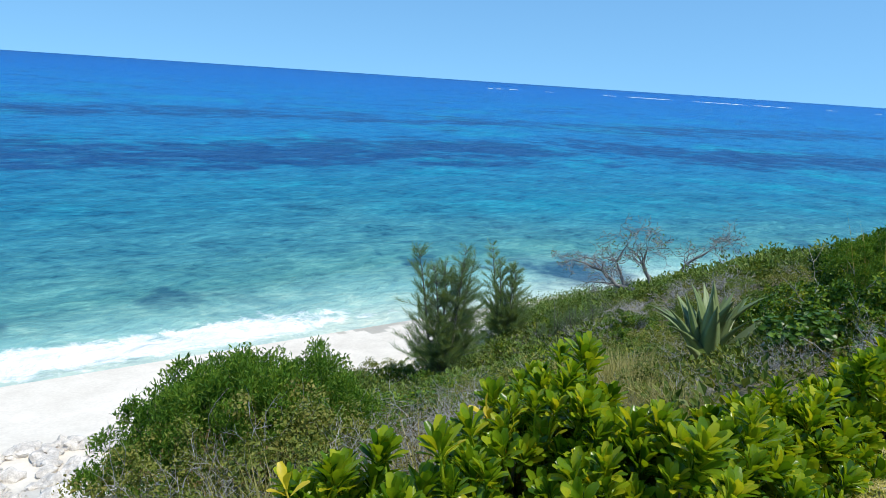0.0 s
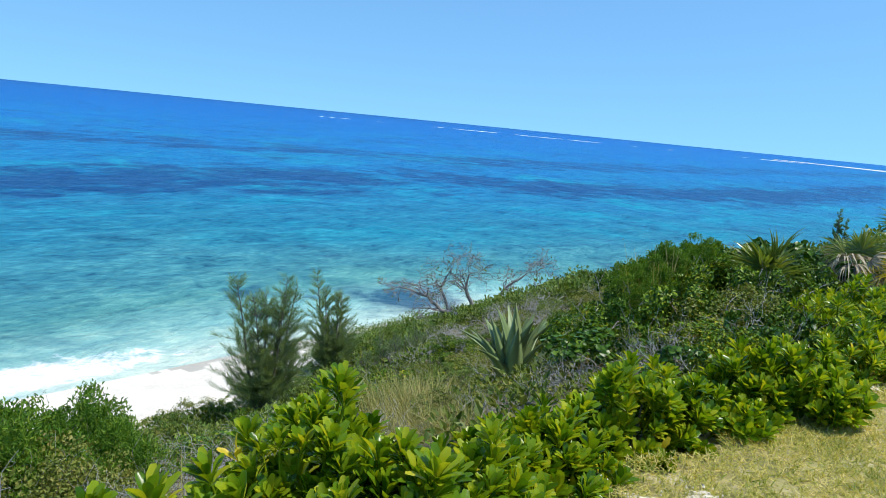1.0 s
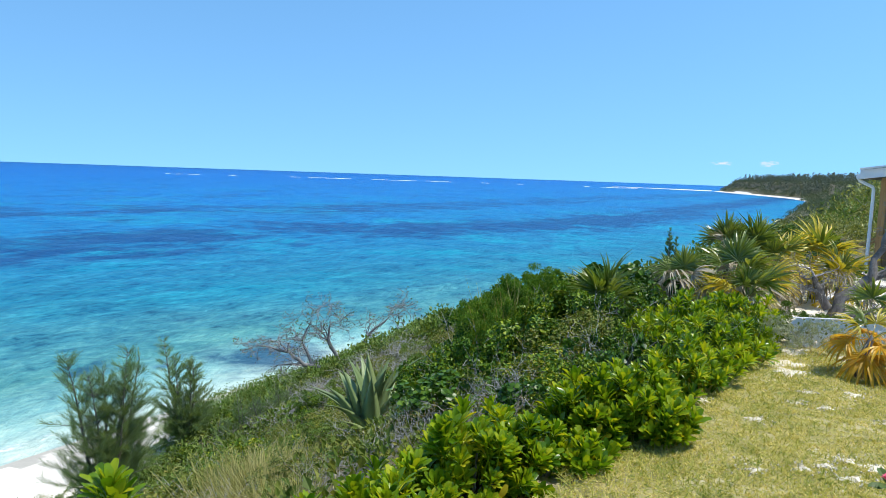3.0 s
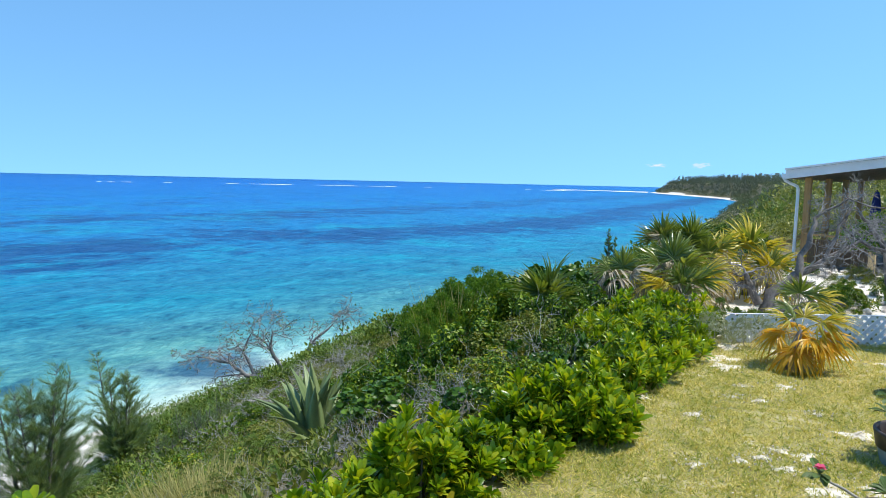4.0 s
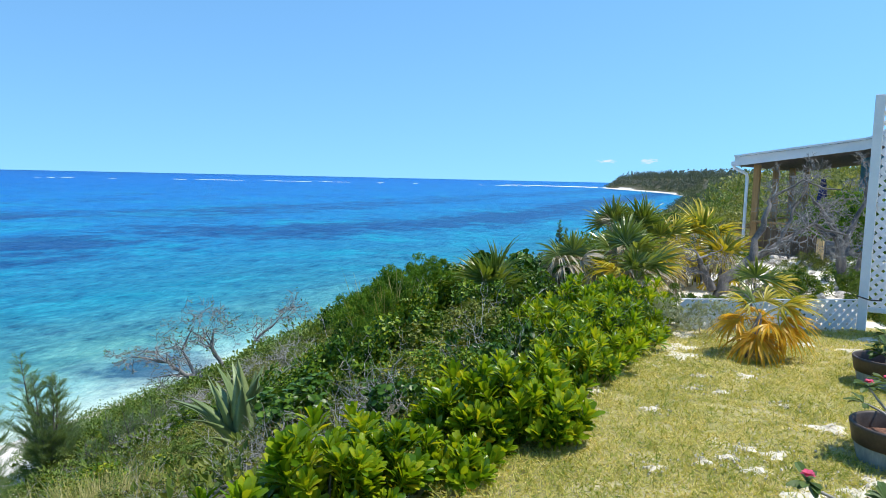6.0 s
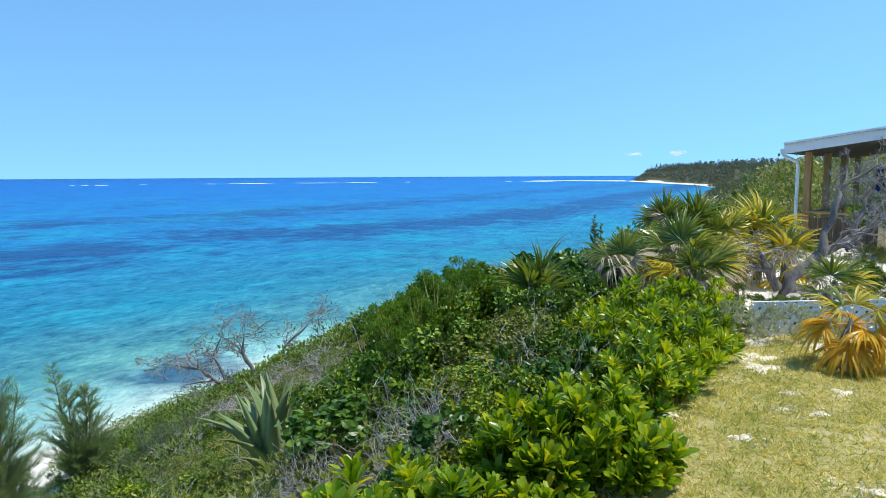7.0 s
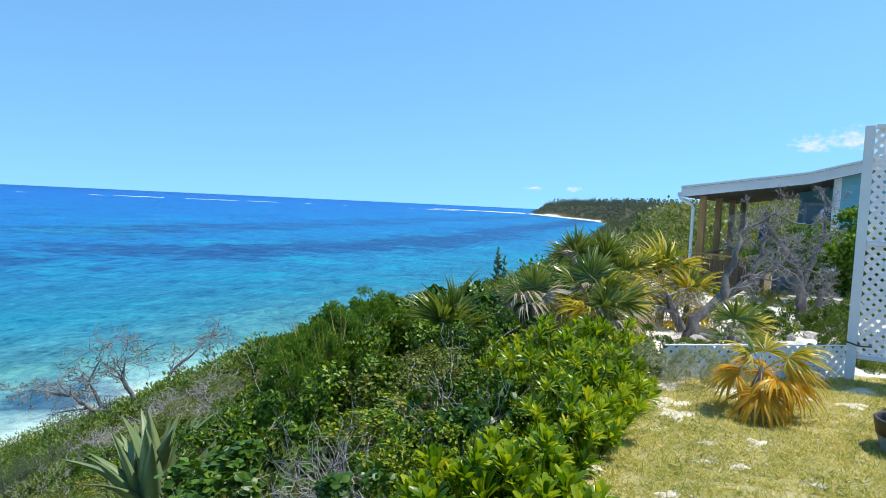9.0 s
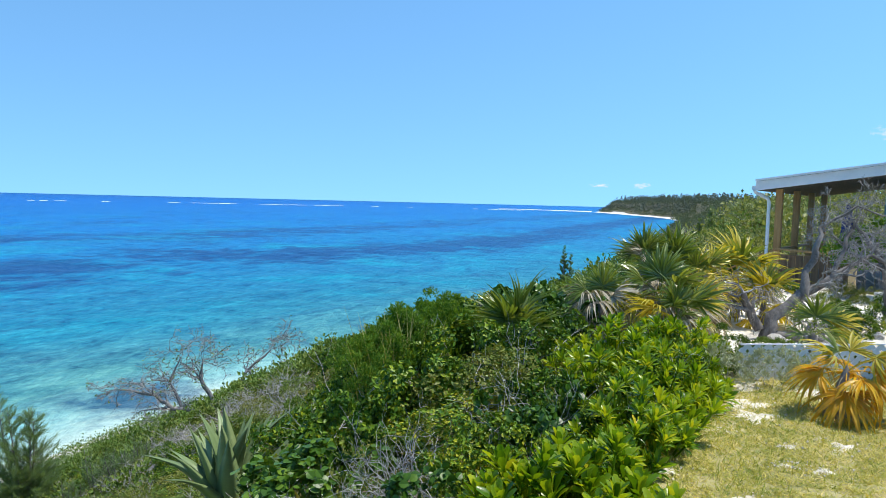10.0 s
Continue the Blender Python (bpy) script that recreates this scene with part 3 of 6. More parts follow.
def rosette_mesh(name, r, template, n, length, material, open_=1.0):
    """Leaves in a spiral round a shoot's end."""
    acc = Acc()
    i = np.arange(n)
    a = i * 2.39996 + r.normal(0, 0.15, n)
    t = (i + 0.5) / n
    el = np.radians(84 - 74 * open_ * t ** 1.3) + r.normal(0, 0.13, n)
    W = np.stack([np.cos(a) * np.cos(el), np.sin(a) * np.cos(el), np.sin(el)], -1)
    X, Y, Z = axes_along(W, spin=0.25, r=r)
    P = np.stack([np.cos(a) * 0.012, np.sin(a) * 0.012, -0.05 * t], -1)
    acc.scatter(*template, X, Y, Z, P, length * (0.55 + 0.55 * np.sin(np.pi * (0.25 + 0.6 * t))) * r.uniform(0.85, 1.15, n))
    pts = np.array([(0, 0, -0.22), (0.004, 0.003, -0.1), (0, 0, -0.01)])
    acc.add(*tube(pts, (0.007, 0.007, 0.005), 4))
    return acc.mesh(name, material, True)


def variants(n, make):
    return [make(np.random.default_rng(100 + k)) for k in range(n)]


ROSETTES = variants(5, lambda r: rosette_mesh("rosette", r, LEAF_SPOON, 22, 0.092, M_NAUPAKA, 0.74))
ROSETTES_YELLOW = variants(2, lambda r: rosette_mesh("yellow_rosette", r, LEAF_SPOON, 4, 0.095, M_YELLOW, 0.9))
ROSETTES_NARROW = variants(3, lambda r: rosette_mesh("narrow_rosette", r, LEAF_NARROW, 20, 0.090, M_NAUPAKA, 0.85))


def facing(W, spin):
    """A turn that takes +z to W."""
    q = Vector((0, 0, 1)).rotation_difference(Vector(W))
    return (q.to_matrix() @ Matrix.Rotation(spin, 3, 'Z')).to_4x4()


def rosette_shrub(x, y, radius, tall, seed, label, narrow=False, density=95, yellow=0.03, base=None):
    r = np.random.default_rng(seed)
    z = ground_z(x, y) if base is None else base
    top = root("naupaka_shrub", Matrix.Translation((x, y, z)), label, "shrub", "naupaka shrubs along the lawn")
    acc = Acc()
    n = int(density * radius * radius * 3.6)
    P, D = dome_points(r, n, 0.02, 0.0)
    for i, (p, d) in enumerate(zip(P, D)):
        k = r.uniform(0.78, 1.05) if i % 3 else r.uniform(0.45, 0.8)
        q = np.array([p[0] * radius * k, p[1] * radius * k, max(0.10, p[2] * tall * k)])
        w = unit(d * 0.75 + np.array([0, 0, 0.75]) + r.normal(0, 0.18, 3))
        kinds = ROSETTES_NARROW if narrow else ROSETTES
        me = ROSETTES_YELLOW[i % 2] if r.random() < yellow else kinds[int(r.integers(len(kinds)))]
        sc = r.uniform(0.75, 1.15)
        child("rosette", me, top, "", Matrix.Translation(q) @ facing(w, r.uniform(0, 6.28)) @ Matrix.Diagonal((sc, sc, sc, 1)))
        if i % 3 == 0:
            foot = np.array([q[0] * 0.15, q[1] * 0.15, -0.05])
            mid = foot * 0.5 + q * 0.5 + np.array([q[0] * 0.15, q[1] * 0.15, -0.06])
            acc.add(*tube(np.array([foot, mid, q - w * 0.12]), (0.013, 0.010, 0.007), 5))
    child("branchwork", acc.mesh("branchwork", M_STEM, True), top, "crooked brown stems")
    return top


def kind_of_shrub(name, label, group, make_crown, make_twigs, n=3):
    """Prototypes of one kind, on a unit dome."""
    out = []
    for k in range(n):
        r = np.random.default_rng(sum(map(ord, name)) + k)
        out.append((make_crown(r), make_twigs(r)))
    return name, label, group, out


def plant(kind, x, y, radius, tall, seed, sink=0.05):
    name, label, group, protos = kind
    r = np.random.default_rng(seed)
    crown, twigs = protos[seed % len(protos)]
    m = Matrix.Translation((x, y, ground_z(x, y) - sink)) @ Matrix.Rotation(r.uniform(0, 6.28), 4, 'Z') @ Matrix.Diagonal((radius, radius, tall, 1))
    top = root(name, m, label, "shrub", group)
    deep = min(1.0, 1.1 * radius / tall)         # on steep ground the leaves keep to the upper part of the stems
    child("crown", crown, top, "", Matrix.Translation((0, 0, 1 - deep)) @ Matrix.Diagonal((1, 1, deep, 1)))
    child("branchwork", twigs, top, "bare grey twigs")
    return top


K_THICKET = kind_of_shrub("thicket_shrub", "dense dark green thicket shrub with yellowing leaves on the bluff", "thicket shrubs on the bluff",
    lambda r: crown_mesh("crown", r, 5600, LEAF_OVAL, 0.062, M_SEAGRAPE, 34, 0.215, 0.2, inner=0.32),
    lambda r: twig_mesh("branchwork", r, 6, M_TWIG, 1.0, 0.010, 0.6, 0.35, 2), 4)
K_GRAPE = kind_of_shrub("round_leaf_shrub", "dark green thicket shrub with large round leaves on the bluff", "round-leaved shrubs on the bluff",
    lambda r: crown_mesh("crown", r, 1900, LEAF_ROUND, 0.095, M_ROUNDLEAF, 30, 0.23, 0.35, inner=0.32),
    lambda r: twig_mesh("branchwork", r, 10, M_TWIG, 1.02, 0.010, 0.6, 0.38, 2), 3)
K_OLIVE = kind_of_shrub("olive_shrub", "low olive green shrub with small yellowish leaves on the bluff", "olive shrubs on the bluff",
    lambda r: crown_mesh("crown", r, 4200, LEAF_SMALL, 0.056, M_OLIVE, 44, 0.25, 0.3),
    lambda r: twig_mesh("branchwork", r, 5, M_TWIG, 0.95, 0.008, 0.7, 0.32, 2), 4)
K_CEDAR = kind_of_shrub("bay_cedar_shrub", "upright grey-green coastal shrub with narrow leaves", "bay cedar shrubs on the slope",
    lambda r: crown_mesh("crown", r, 3400, LEAF_LONG, 0.095, M_BAYCEDAR, 42, 0.20, 0.8),
    lambda r: twig_mesh("branchwork", r, 5, M_STEM, 0.68, 0.010, 1.0, 0.2, 2), 4)
K_CREST = kind_of_shrub("bay_cedar_shrub", "fresh green coastal shrub with narrow leaves on the crest", "bay cedar shrubs on the slope",
    lambda r: crown_mesh("crown", r, 8000, LEAF_LONG, 0.080, M_CEDARFINE, 60, 0.20, 0.9, inner=0.35),
    lambda r: twig_mesh("branchwork", r, 5, M_STEM, 0.7, 0.008, 1.0, 0.2, 2), 2)
K_CEDAR_FINE = kind_of_shrub("bay_cedar_shrub", "dense grey-green coastal shrub with fine leaves", "bay cedar shrubs on the slope",
    lambda r: crown_mesh("crown", r, 12000, LEAF_LONG, 0.058, M_CEDARFINE, 80, 0.20, 0.9, inner=0.30),
    lambda r: twig_mesh("branchwork", r, 5, M_STEM, 0.7, 0.008, 1.0, 0.2, 2), 2)
K_SILVER = kind_of_shrub("silver_shrub", "small silvery shrub growing against the lattice fence", "silver shrubs by the fence",
    lambda r: crown_mesh("crown", r, 800, LEAF_LONG, 0.15, M_SILVERLEAF, 26, 0.25, 0.9),
    lambda r: twig_mesh("branchwork", r, 5, M_TWIG, 0.9, 0.012, 1.0, 0.2, 1), 2)
K_DEAD = kind_of_shrub("dead_shrub", "leafless grey tangle of dead twigs on the slope", "dead shrubs on the slope",
    lambda r: crown_mesh("crown", r, 300, LEAF_LONG, 0.07, M_OLIVE, 30, 0.2, 0.5),
    lambda r: twig_mesh("branchwork", r, 36, M_TWIG, 0.85, 0.008, 0.7, 0.42, 2))


K_HILL = kind_of_shrub("sea_grape_shrub", "rounded green shrub with large leaves on the dune", "sea grape shrubs on the dune",
    lambda r: crown_mesh("crown", r, 2600, LEAF_SMALL, 0.085, M_HILL, 34, 0.28, 0.2),
    lambda r: twig_mesh("branchwork", r, 5, M_TWIG, 1.05, 0.010, 0.7, 0.35, 2), 3)
K_YARD = kind_of_shrub("sea_grape_shrub", "tall bright green leafy shrub beside the house", "leafy shrubs beside the house",
    lambda r: crown_mesh("crown", r, 4200, LEAF_OVAL, 0.075, M_CEDARFINE, 40, 0.24, 0.2),
    lambda r: twig_mesh("branchwork", r, 5, M_STEM, 0.6, 0.010, 0.8, 0.25, 1), 2)
K_GREY = kind_of_shrub("dead_shrub", "pale grey leafless shrub standing above the beach", "grey shrubs above the beach",
    lambda r: crown_mesh("crown", r, 260, LEAF_SMALL, 0.06, M_OLIVE, 30, 0.2, 0.5),
    lambda r: twig_mesh("branchwork", r, 46, M_TWIG, 0.85, 0.013, 0.7, 0.4, 2))
K_BROWN = kind_of_shrub("withered_shrub", "withered shrub of brown leaves and bare twigs", "withered shrubs on the slope",
    lambda r: crown_mesh("crown", r, 500, LEAF_LONG, 0.06, M_WITHERED, 40, 0.25, 0.5),
    lambda r: twig_mesh("branchwork", r, 40, M_TWIG, 0.85, 0.007, 0.8, 0.4, 2))


def grass_tuft(x, y, radius, tall, seed, n=500, green=False, label="tuft of dry straw-coloured grass on the slope"):
    r = np.random.default_rng(seed)
    acc = Acc()
    P = np.stack([r.normal(0, radius * 0.5, n), r.normal(0, radius * 0.5, n), np.full(n, -0.03)], -1)
    W = np.stack([P[:, 0] * 0.8 + r.normal(0, 0.35, n) * radius, P[:, 1] * 0.8 + r.normal(0, 0.35, n) * radius, np.full(n, tall)], -1)
    V, F = leaf_shape(1.0, [0.006, 0.006, 0.005, 0.001], 0.22, 0.2)
    X, Y, Z = axes_along(W, spin=3.1, r=r)
    acc.scatter(V, F, X, Y, Z, P, tall * r.uniform(0.6, 1.2, n))
    top = root("grass_tuft", Matrix.Translation((x, y, ground_z(x, y))), label, "grass", "grass tufts on the slope")
    child("tussock", acc.mesh("tussock", M_PALM if green else M_DRYGRASS), top)


# ---------------------------------------------------------------- palms and agave
def frond_mesh(name, r, material, segs=22, length=0.60, span=205, stalk=0.45, droop=0.25, wide=1.0):
    """A fan frond along +y: a stalk and folded blades that part towards their tips."""
    acc = Acc()
    pts = np.array([(0, 0, 0), (0, stalk * 0.5, 0.03), (0, stalk, 0.0)])
    acc.add(*tube(pts, (0.011, 0.009, 0.007), 5))
    V, F = leaf_shape(1.0, [0.012, 0.030 * wide, 0.052 * wide, 0.050 * wide, 0.034 * wide, 0.018, 0.002], droop, 0.55)
    V[:, 2] += droop * V[:, 1] ** 2 * (1 - V[:, 1] ** 1.5)
    a = np.radians(np.linspace(-span / 2, span / 2, segs)) + r.normal(0, 0.05, segs)
    a = a[r.random(segs) < 0.92]
    segs = len(a)
    W = np.stack([np.sin(a), np.cos(a), 0.08 - 0.26 * np.abs(np.sin(a)) + r.normal(0, 0.075, segs)], -1)
    X, Y, Z = axes_along(W)
    P = np.tile([0, stalk, 0.0], (segs, 1))
    acc.scatter(V, F, X, Y, Z, P, length * (0.72 + 0.28 * np.cos(a * 0.6)) * r.uniform(0.70, 1.08, segs))
    return acc.mesh(name, material)


FRONDS = {"green": variants(4, lambda r: frond_mesh("frond", r, M_PALM, 23, wide=0.95)),
          "yellow": variants(3, lambda r: frond_mesh("yellow_frond", r, M_PALM_YG, 23, droop=0.45, wide=0.95)),
          "gold": variants(3, lambda r: frond_mesh("golden_frond", r, M_PALM_Y, 27, 0.62, 215, 0.38, 0.5, 1.0)),
          "dry": variants(3, lambda r: frond_mesh("dry_frond", r, M_PALM_D, droop=0.8, span=150))}


def fan_palm(x, y, trunk, size, seed, mix, label, n=16, low=-35, high=80, lean=(0, 0), ripe="yellow", given=(), girth=1.0):
    """mix: shares of green, yellow and dry fronds, from the heart outwards."""
    r = np.random.default_rng(seed)
    z = ground_z(x, y)
    top = root("fan_palm", Matrix.Translation((x, y, z)), label, "palm", "fan palms")
    pts = np.array([(0, 0, -0.1), (lean[0] * 0.4, lean[1] * 0.4, trunk * 0.5), (lean[0], lean[1], trunk), (lean[0] * 1.02, lean[1] * 1.02, trunk + 0.05)])
    child("trunk", (lambda a: (a.add(*tube(pts, np.array((0.075, 0.060, 0.045, 0.004)) * girth, 9)), a.mesh("trunk", M_BARK, True))[1])(Acc()), top, "fibrous grey-brown trunk")
    for i in range(n):
        t = (i + 0.5) / n
        q = min(max(t + r.normal(0, 0.16), 0), 1)
        kind = "green" if q < mix[0] else ripe if q < mix[0] + mix[1] else "dry"
        me = FRONDS[kind][i % len(FRONDS[kind])]
        el = high + (low - high) * t + r.normal(0, 17)
        m = Matrix.Translation((lean[0], lean[1], trunk)) @ Matrix.Rotation(i * 2.39996 + r.normal(0, 0.2), 4, 'Z') @ Matrix.Rotation(radians(el), 4, 'X') @ Matrix.Rotation(r.normal(0, 0.4), 4, 'Y')
        k = size * r.uniform(0.72, 1.15)
        if given:
            turn, el, kind, k, twist = given[i]
            me = FRONDS[kind][i % len(FRONDS[kind])]
            m = Matrix.Translation((lean[0], lean[1], trunk)) @ Matrix.Rotation(radians(turn), 4, 'Z') @ Matrix.Rotation(radians(el), 4, 'X') @ Matrix.Rotation(radians(twist), 4, 'Y')
        child("frond", me, top, {"yellow": "yellowing fan frond", "gold": "golden fan frond", "dry": "dead brown frond"}.get(kind, ""), m @ Matrix.Diagonal((k, k, k, 1)))
    return top


def agave(x, y, z, size, seed, n=20, label="large grey-green agave with sword-shaped leaves on the slope"):
    r = np.random.default_rng(seed)
    top = root("agave", Matrix.Translation((x, y, z)), label, "agave", "agaves on the slope")
    made = []
    for k in range(3):
        bend, secs, V, F = (0.06, 0.26, 0.46)[k], 11, [], []
        for i in range(secs):
            t = i / (secs - 1)
            w = 0.105 * (0.85 + 0.9 * t - 1.1 * t * t) * (1 - t ** 3) + 0.002
            yy, zz, th = t - 0.12 * bend * t ** 3, -bend * t ** 2.6, 0.028 * (1 - t) + 0.003
            V += [(-w, yy, zz + 0.55 * w), (-w * 0.45, yy, zz + 0.05 * w), (w * 0.45, yy, zz + 0.05 * w), (w, yy, zz + 0.55 * w), (w * 0.4, yy, zz - th), (-w * 0.4, yy, zz - th)]
        for i in range(secs - 1):
            for j in range(6):
                a, b = i * 6 + j, i * 6 + (j + 1) % 6
                F.append((a, b, b + 6, a + 6))
        made.append(mesh_np("leaf", np.array(V), np.array(F), M_AGAVE, True))
    for i in range(n):
        t = (i + 0.5) / n
        el = 93 - 32 * t ** 1.1 + r.normal(0, 7)
        k = size * r.uniform(0.8, 1.1) * (1.0 - 0.15 * t)
        m = Matrix.Rotation(i * 2.39996 + r.normal(0, 0.15), 4, 'Z') @ Matrix.Translation((0, 0.03 + 0.05 * t, 0)) @ Matrix.Rotation(radians(el), 4, 'X')
        child("leaf", made[int(r.integers(3))], top, "", m @ Matrix.Diagonal((k, k, k, 1)))
    return top


# ---------------------------------------------------------------- casuarinas and dead trees
def casuarina(x, y, z, tall, seed, needles=9000, wide=0.3, stems=2, label="feathery young casuarina standing behind the beach", width=0.010):
    r = np.random.default_rng(seed)
    top = root("casuarina", Matrix.Translation((x, y, z)), label, "tree", "casuarina trees")
    wood, ends, ways, share = Acc(), [], [], []
    for s in range(stems):
        lean = np.array([r.normal(0, 0.05), r.normal(0, 0.05), 1.0]) + (0.115 * (s - (stems - 1) / 2) * np.array([0.9, 0.2, 0]))
        pts, _ = wander(r, (0.05 * s, 0, -0.2), lean, tall * (1.0 if s == 0 else r.uniform(0.8, 0.98)), 9, 0.03, 0.05)
        wood.add(*tube(pts, np.linspace(0.013 * tall, 0.003, len(pts)), 7))
        for _ in range(int(17 * tall)):
            t = 0.10 + 0.88 * r.random() ** 1.1
            i = min(int(t * 9), 8)
            p = pts[i] * (1 - (t * 9 - i)) + pts[i + 1] * (t * 9 - i)
            a = r.uniform(0, 2 * np.pi)
            ln = wide * tall * (0.10 + 0.90 * (1 - t) ** 1.05 * min(1, 0.55 + 2.2 * t)) * r.uniform(0.5, 1.15)
            q, _ = wander(r, p, (math.cos(a), math.sin(a), r.uniform(0.3, 1.0)), ln, 6, 0.10, 0.03)
            wood.add(*tube(q, np.linspace(0.0025 * tall, 0.0015, len(q)), 3))
            ends.extend(q[1:])
            ways.extend(np.diff(q, axis=0))
            share.extend(ln * np.array([0.35, 0.7, 1.0, 1.1, 1.2, 1.2]))
    ends, seg, share = np.array(ends), np.array(ways), np.array(share)
    pick = r.choice(len(ends), needles, p=share / share.sum())
    P = ends[pick] - seg[pick] * r.random((needles, 1)) + r.normal(0, 0.006 * tall, (needles, 3))
    W = unit(seg)[pick] + r.normal(0, 0.38, (needles, 3)) + np.array([0, 0, 0.35])
    k = width / (0.04 * tall)
    V, F = np.array([(-0.5 * k, 0, 0), (0.5 * k, 0, 0), (0.2 * k, 1, -0.1), (-0.2 * k, 1, -0.1)]), np.array([(0, 1, 2, 3)])
    X, Y, Z = axes_along(W, spin=3.1, r=r)
    acc = Acc()
    acc.scatter(V, F, X, Y, Z, P, 0.04 * tall * r.uniform(0.5, 1.4, needles))
    child("trunk", wood.mesh("trunk", M_BARK), top, "thin brown trunk and limbs")
    child("crown", acc.mesh("crown", M_CASUARINA), top)
    return top


def dead_tree(name, x, y, z, limbs, seed, label, depth=3, kids=3, leaves=0, scale=1.0, across=(0.9, -0.42), reach=0.55, least=0.001, bark=None, twig=None):
    """Limbs: lists of (across, up, away, thickness) points, forking into twigs at their ends."""
    r = np.random.default_rng(seed)
    top = root(name, Matrix.Translation((x, y, z)), label, "tree")
    a = Vector((across[0], across[1], 0)).normalized()
    b = Vector((-a.y, a.x, 0))
    acc, fine, tips = Acc(), Acc(), []
    for limb in limbs:
        pts = np.array([tuple(a * q[0] * scale + b * q[2] * scale + Vector((0, 0, q[1] * scale))) for q in limb])
        fine_pts, rad = [], []
        for i in range(len(pts) - 1):
            for t in (0, 0.34, 0.67):
                fine_pts.append(pts[i] * (1 - t) + pts[i + 1] * t + r.normal(0, 0.018 * scale, 3))
                rad.append((limb[i][3] * (1 - t) + limb[i + 1][3] * t) * r.uniform(0.9, 1.12))
        fine_pts.append(pts[-1])
        rad.append(limb[-1][3])
        acc.add(*tube(np.array(fine_pts), rad, 8))
        for i in range(len(pts) // 2, len(pts)):
            for _ in range(kids):
                d = unit(pts[i] - pts[i - 1]) + r.normal(0, 0.7, 3)
                branching(fine, r, pts[i], d, reach * scale * r.uniform(0.6, 1.2), limb[i][3] * 0.5, depth, 3, 0.75, 0.7, 0.3, 0.0, 5, 5, tips, least)
    child("trunk", acc.mesh("trunk", bark or M_BARK, True), top, "weathered grey trunk")
    child("twigwork", fine.mesh("twigwork", twig or M_TWIG), top, "tangle of pale bare twigs")
    if leaves:
        tips = np.array(tips)
        pick = r.integers(0, len(tips), leaves)
        X, Y, Z = axes_along(r.normal(0, 1, (leaves, 3)), spin=1.0, r=r)
        lv = Acc()
        lv.scatter(*LEAF_OVAL, X, Y, Z, tips[pick] + r.normal(0, 0.05, (leaves, 3)), 0.07 * scale * r.uniform(0.6, 1.2, leaves))
        child("crown", lv.mesh("crown", M_BAYCEDAR), top, "a few remaining olive leaves")
    return top

# ---------------------------------------------------------------- buildings and fences
def lattice(parent, width, tall, pitch=0.072, slat=0.043, thick=0.006):
    """Crossed diagonal slats in the x-z plane, from (0, 0) to (width, tall), in two layers."""
    for sgn, yy in ((1, -thick * 0.6), (-1, thick * 0.6)):
        c = -tall if sgn > 0 else 0.0
        end = width if sgn > 0 else width + tall
        while c < end:
            c += pitch * 1.414
            if sgn > 0:
                x0, x1 = max(0, c), min(width, c + tall)
                z0 = x0 - c
            else:
                x0, x1 = max(0, c - tall), min(width, c)
                z0 = c - x0
            ln = (x1 - x0) * 1.4142
            if ln < 0.03:
                continue
            bm = box(ln, thick, slat, (ln / 2, 0, 0), 0)
            m = Matrix.Translation((x0, yy, z0)) @ Matrix.Rotation(-sgn * radians(45), 4, 'Y')
            part("slat", bm, M_LATTICE, parent, "", m)


def along(x, y, z, dx, dy):
    """A pose whose x axis runs along (dx, dy)."""
    return Matrix.Translation((x, y, z)) @ Matrix.Rotation(math.atan2(dy, dx), 4, 'Z')


def build_fences():
    tallp = root("lattice_screen", along(8.40, 4.62, 0.0, 0.541, -0.841), "tall white lattice privacy screen in a painted frame", "screen")
    w, z0, h = 1.75, 0.22, 2.32
    part("post", box(0.09, 0.09, 2.54, (0.045, 0, 1.27)), M_WHITE, tallp)
    part("post", box(0.09, 0.09, 2.54, (w + 0.045, 0, 1.27)), M_WHITE, tallp)
    for zz, hh in ((z0, 0.05), (z0 + h * 0.49, 0.045), (z0 + h - 0.03, 0.05)):
        part("rail", box(w - 0.096, 0.045, hh, (w / 2 + 0.045, -0.003, zz + 0.02)), M_WHITE, tallp)
    sub = new("lattice_panel")
    sub.parent = tallp
    sub.matrix_basis = Matrix.Translation((0.09, 0.012, z0))
    lattice(sub, w - 0.09, h)
    low = root("lattice_fence", along(8.36, 4.60, 0.0, -0.965, 0.26), "low white lattice fence edging the sandy garden bed", "fence")
    part("top_rail", box(2.0, 0.024, 0.010, (1.0, 0, 0.338), 0.002), M_WHITE, low)
    sub = new("lattice_panel")
    sub.parent = low
    sub.matrix_basis = Matrix.Translation((0, 0.0, 0.02))
    lattice(sub, 2.0, 0.31)


build_fences()


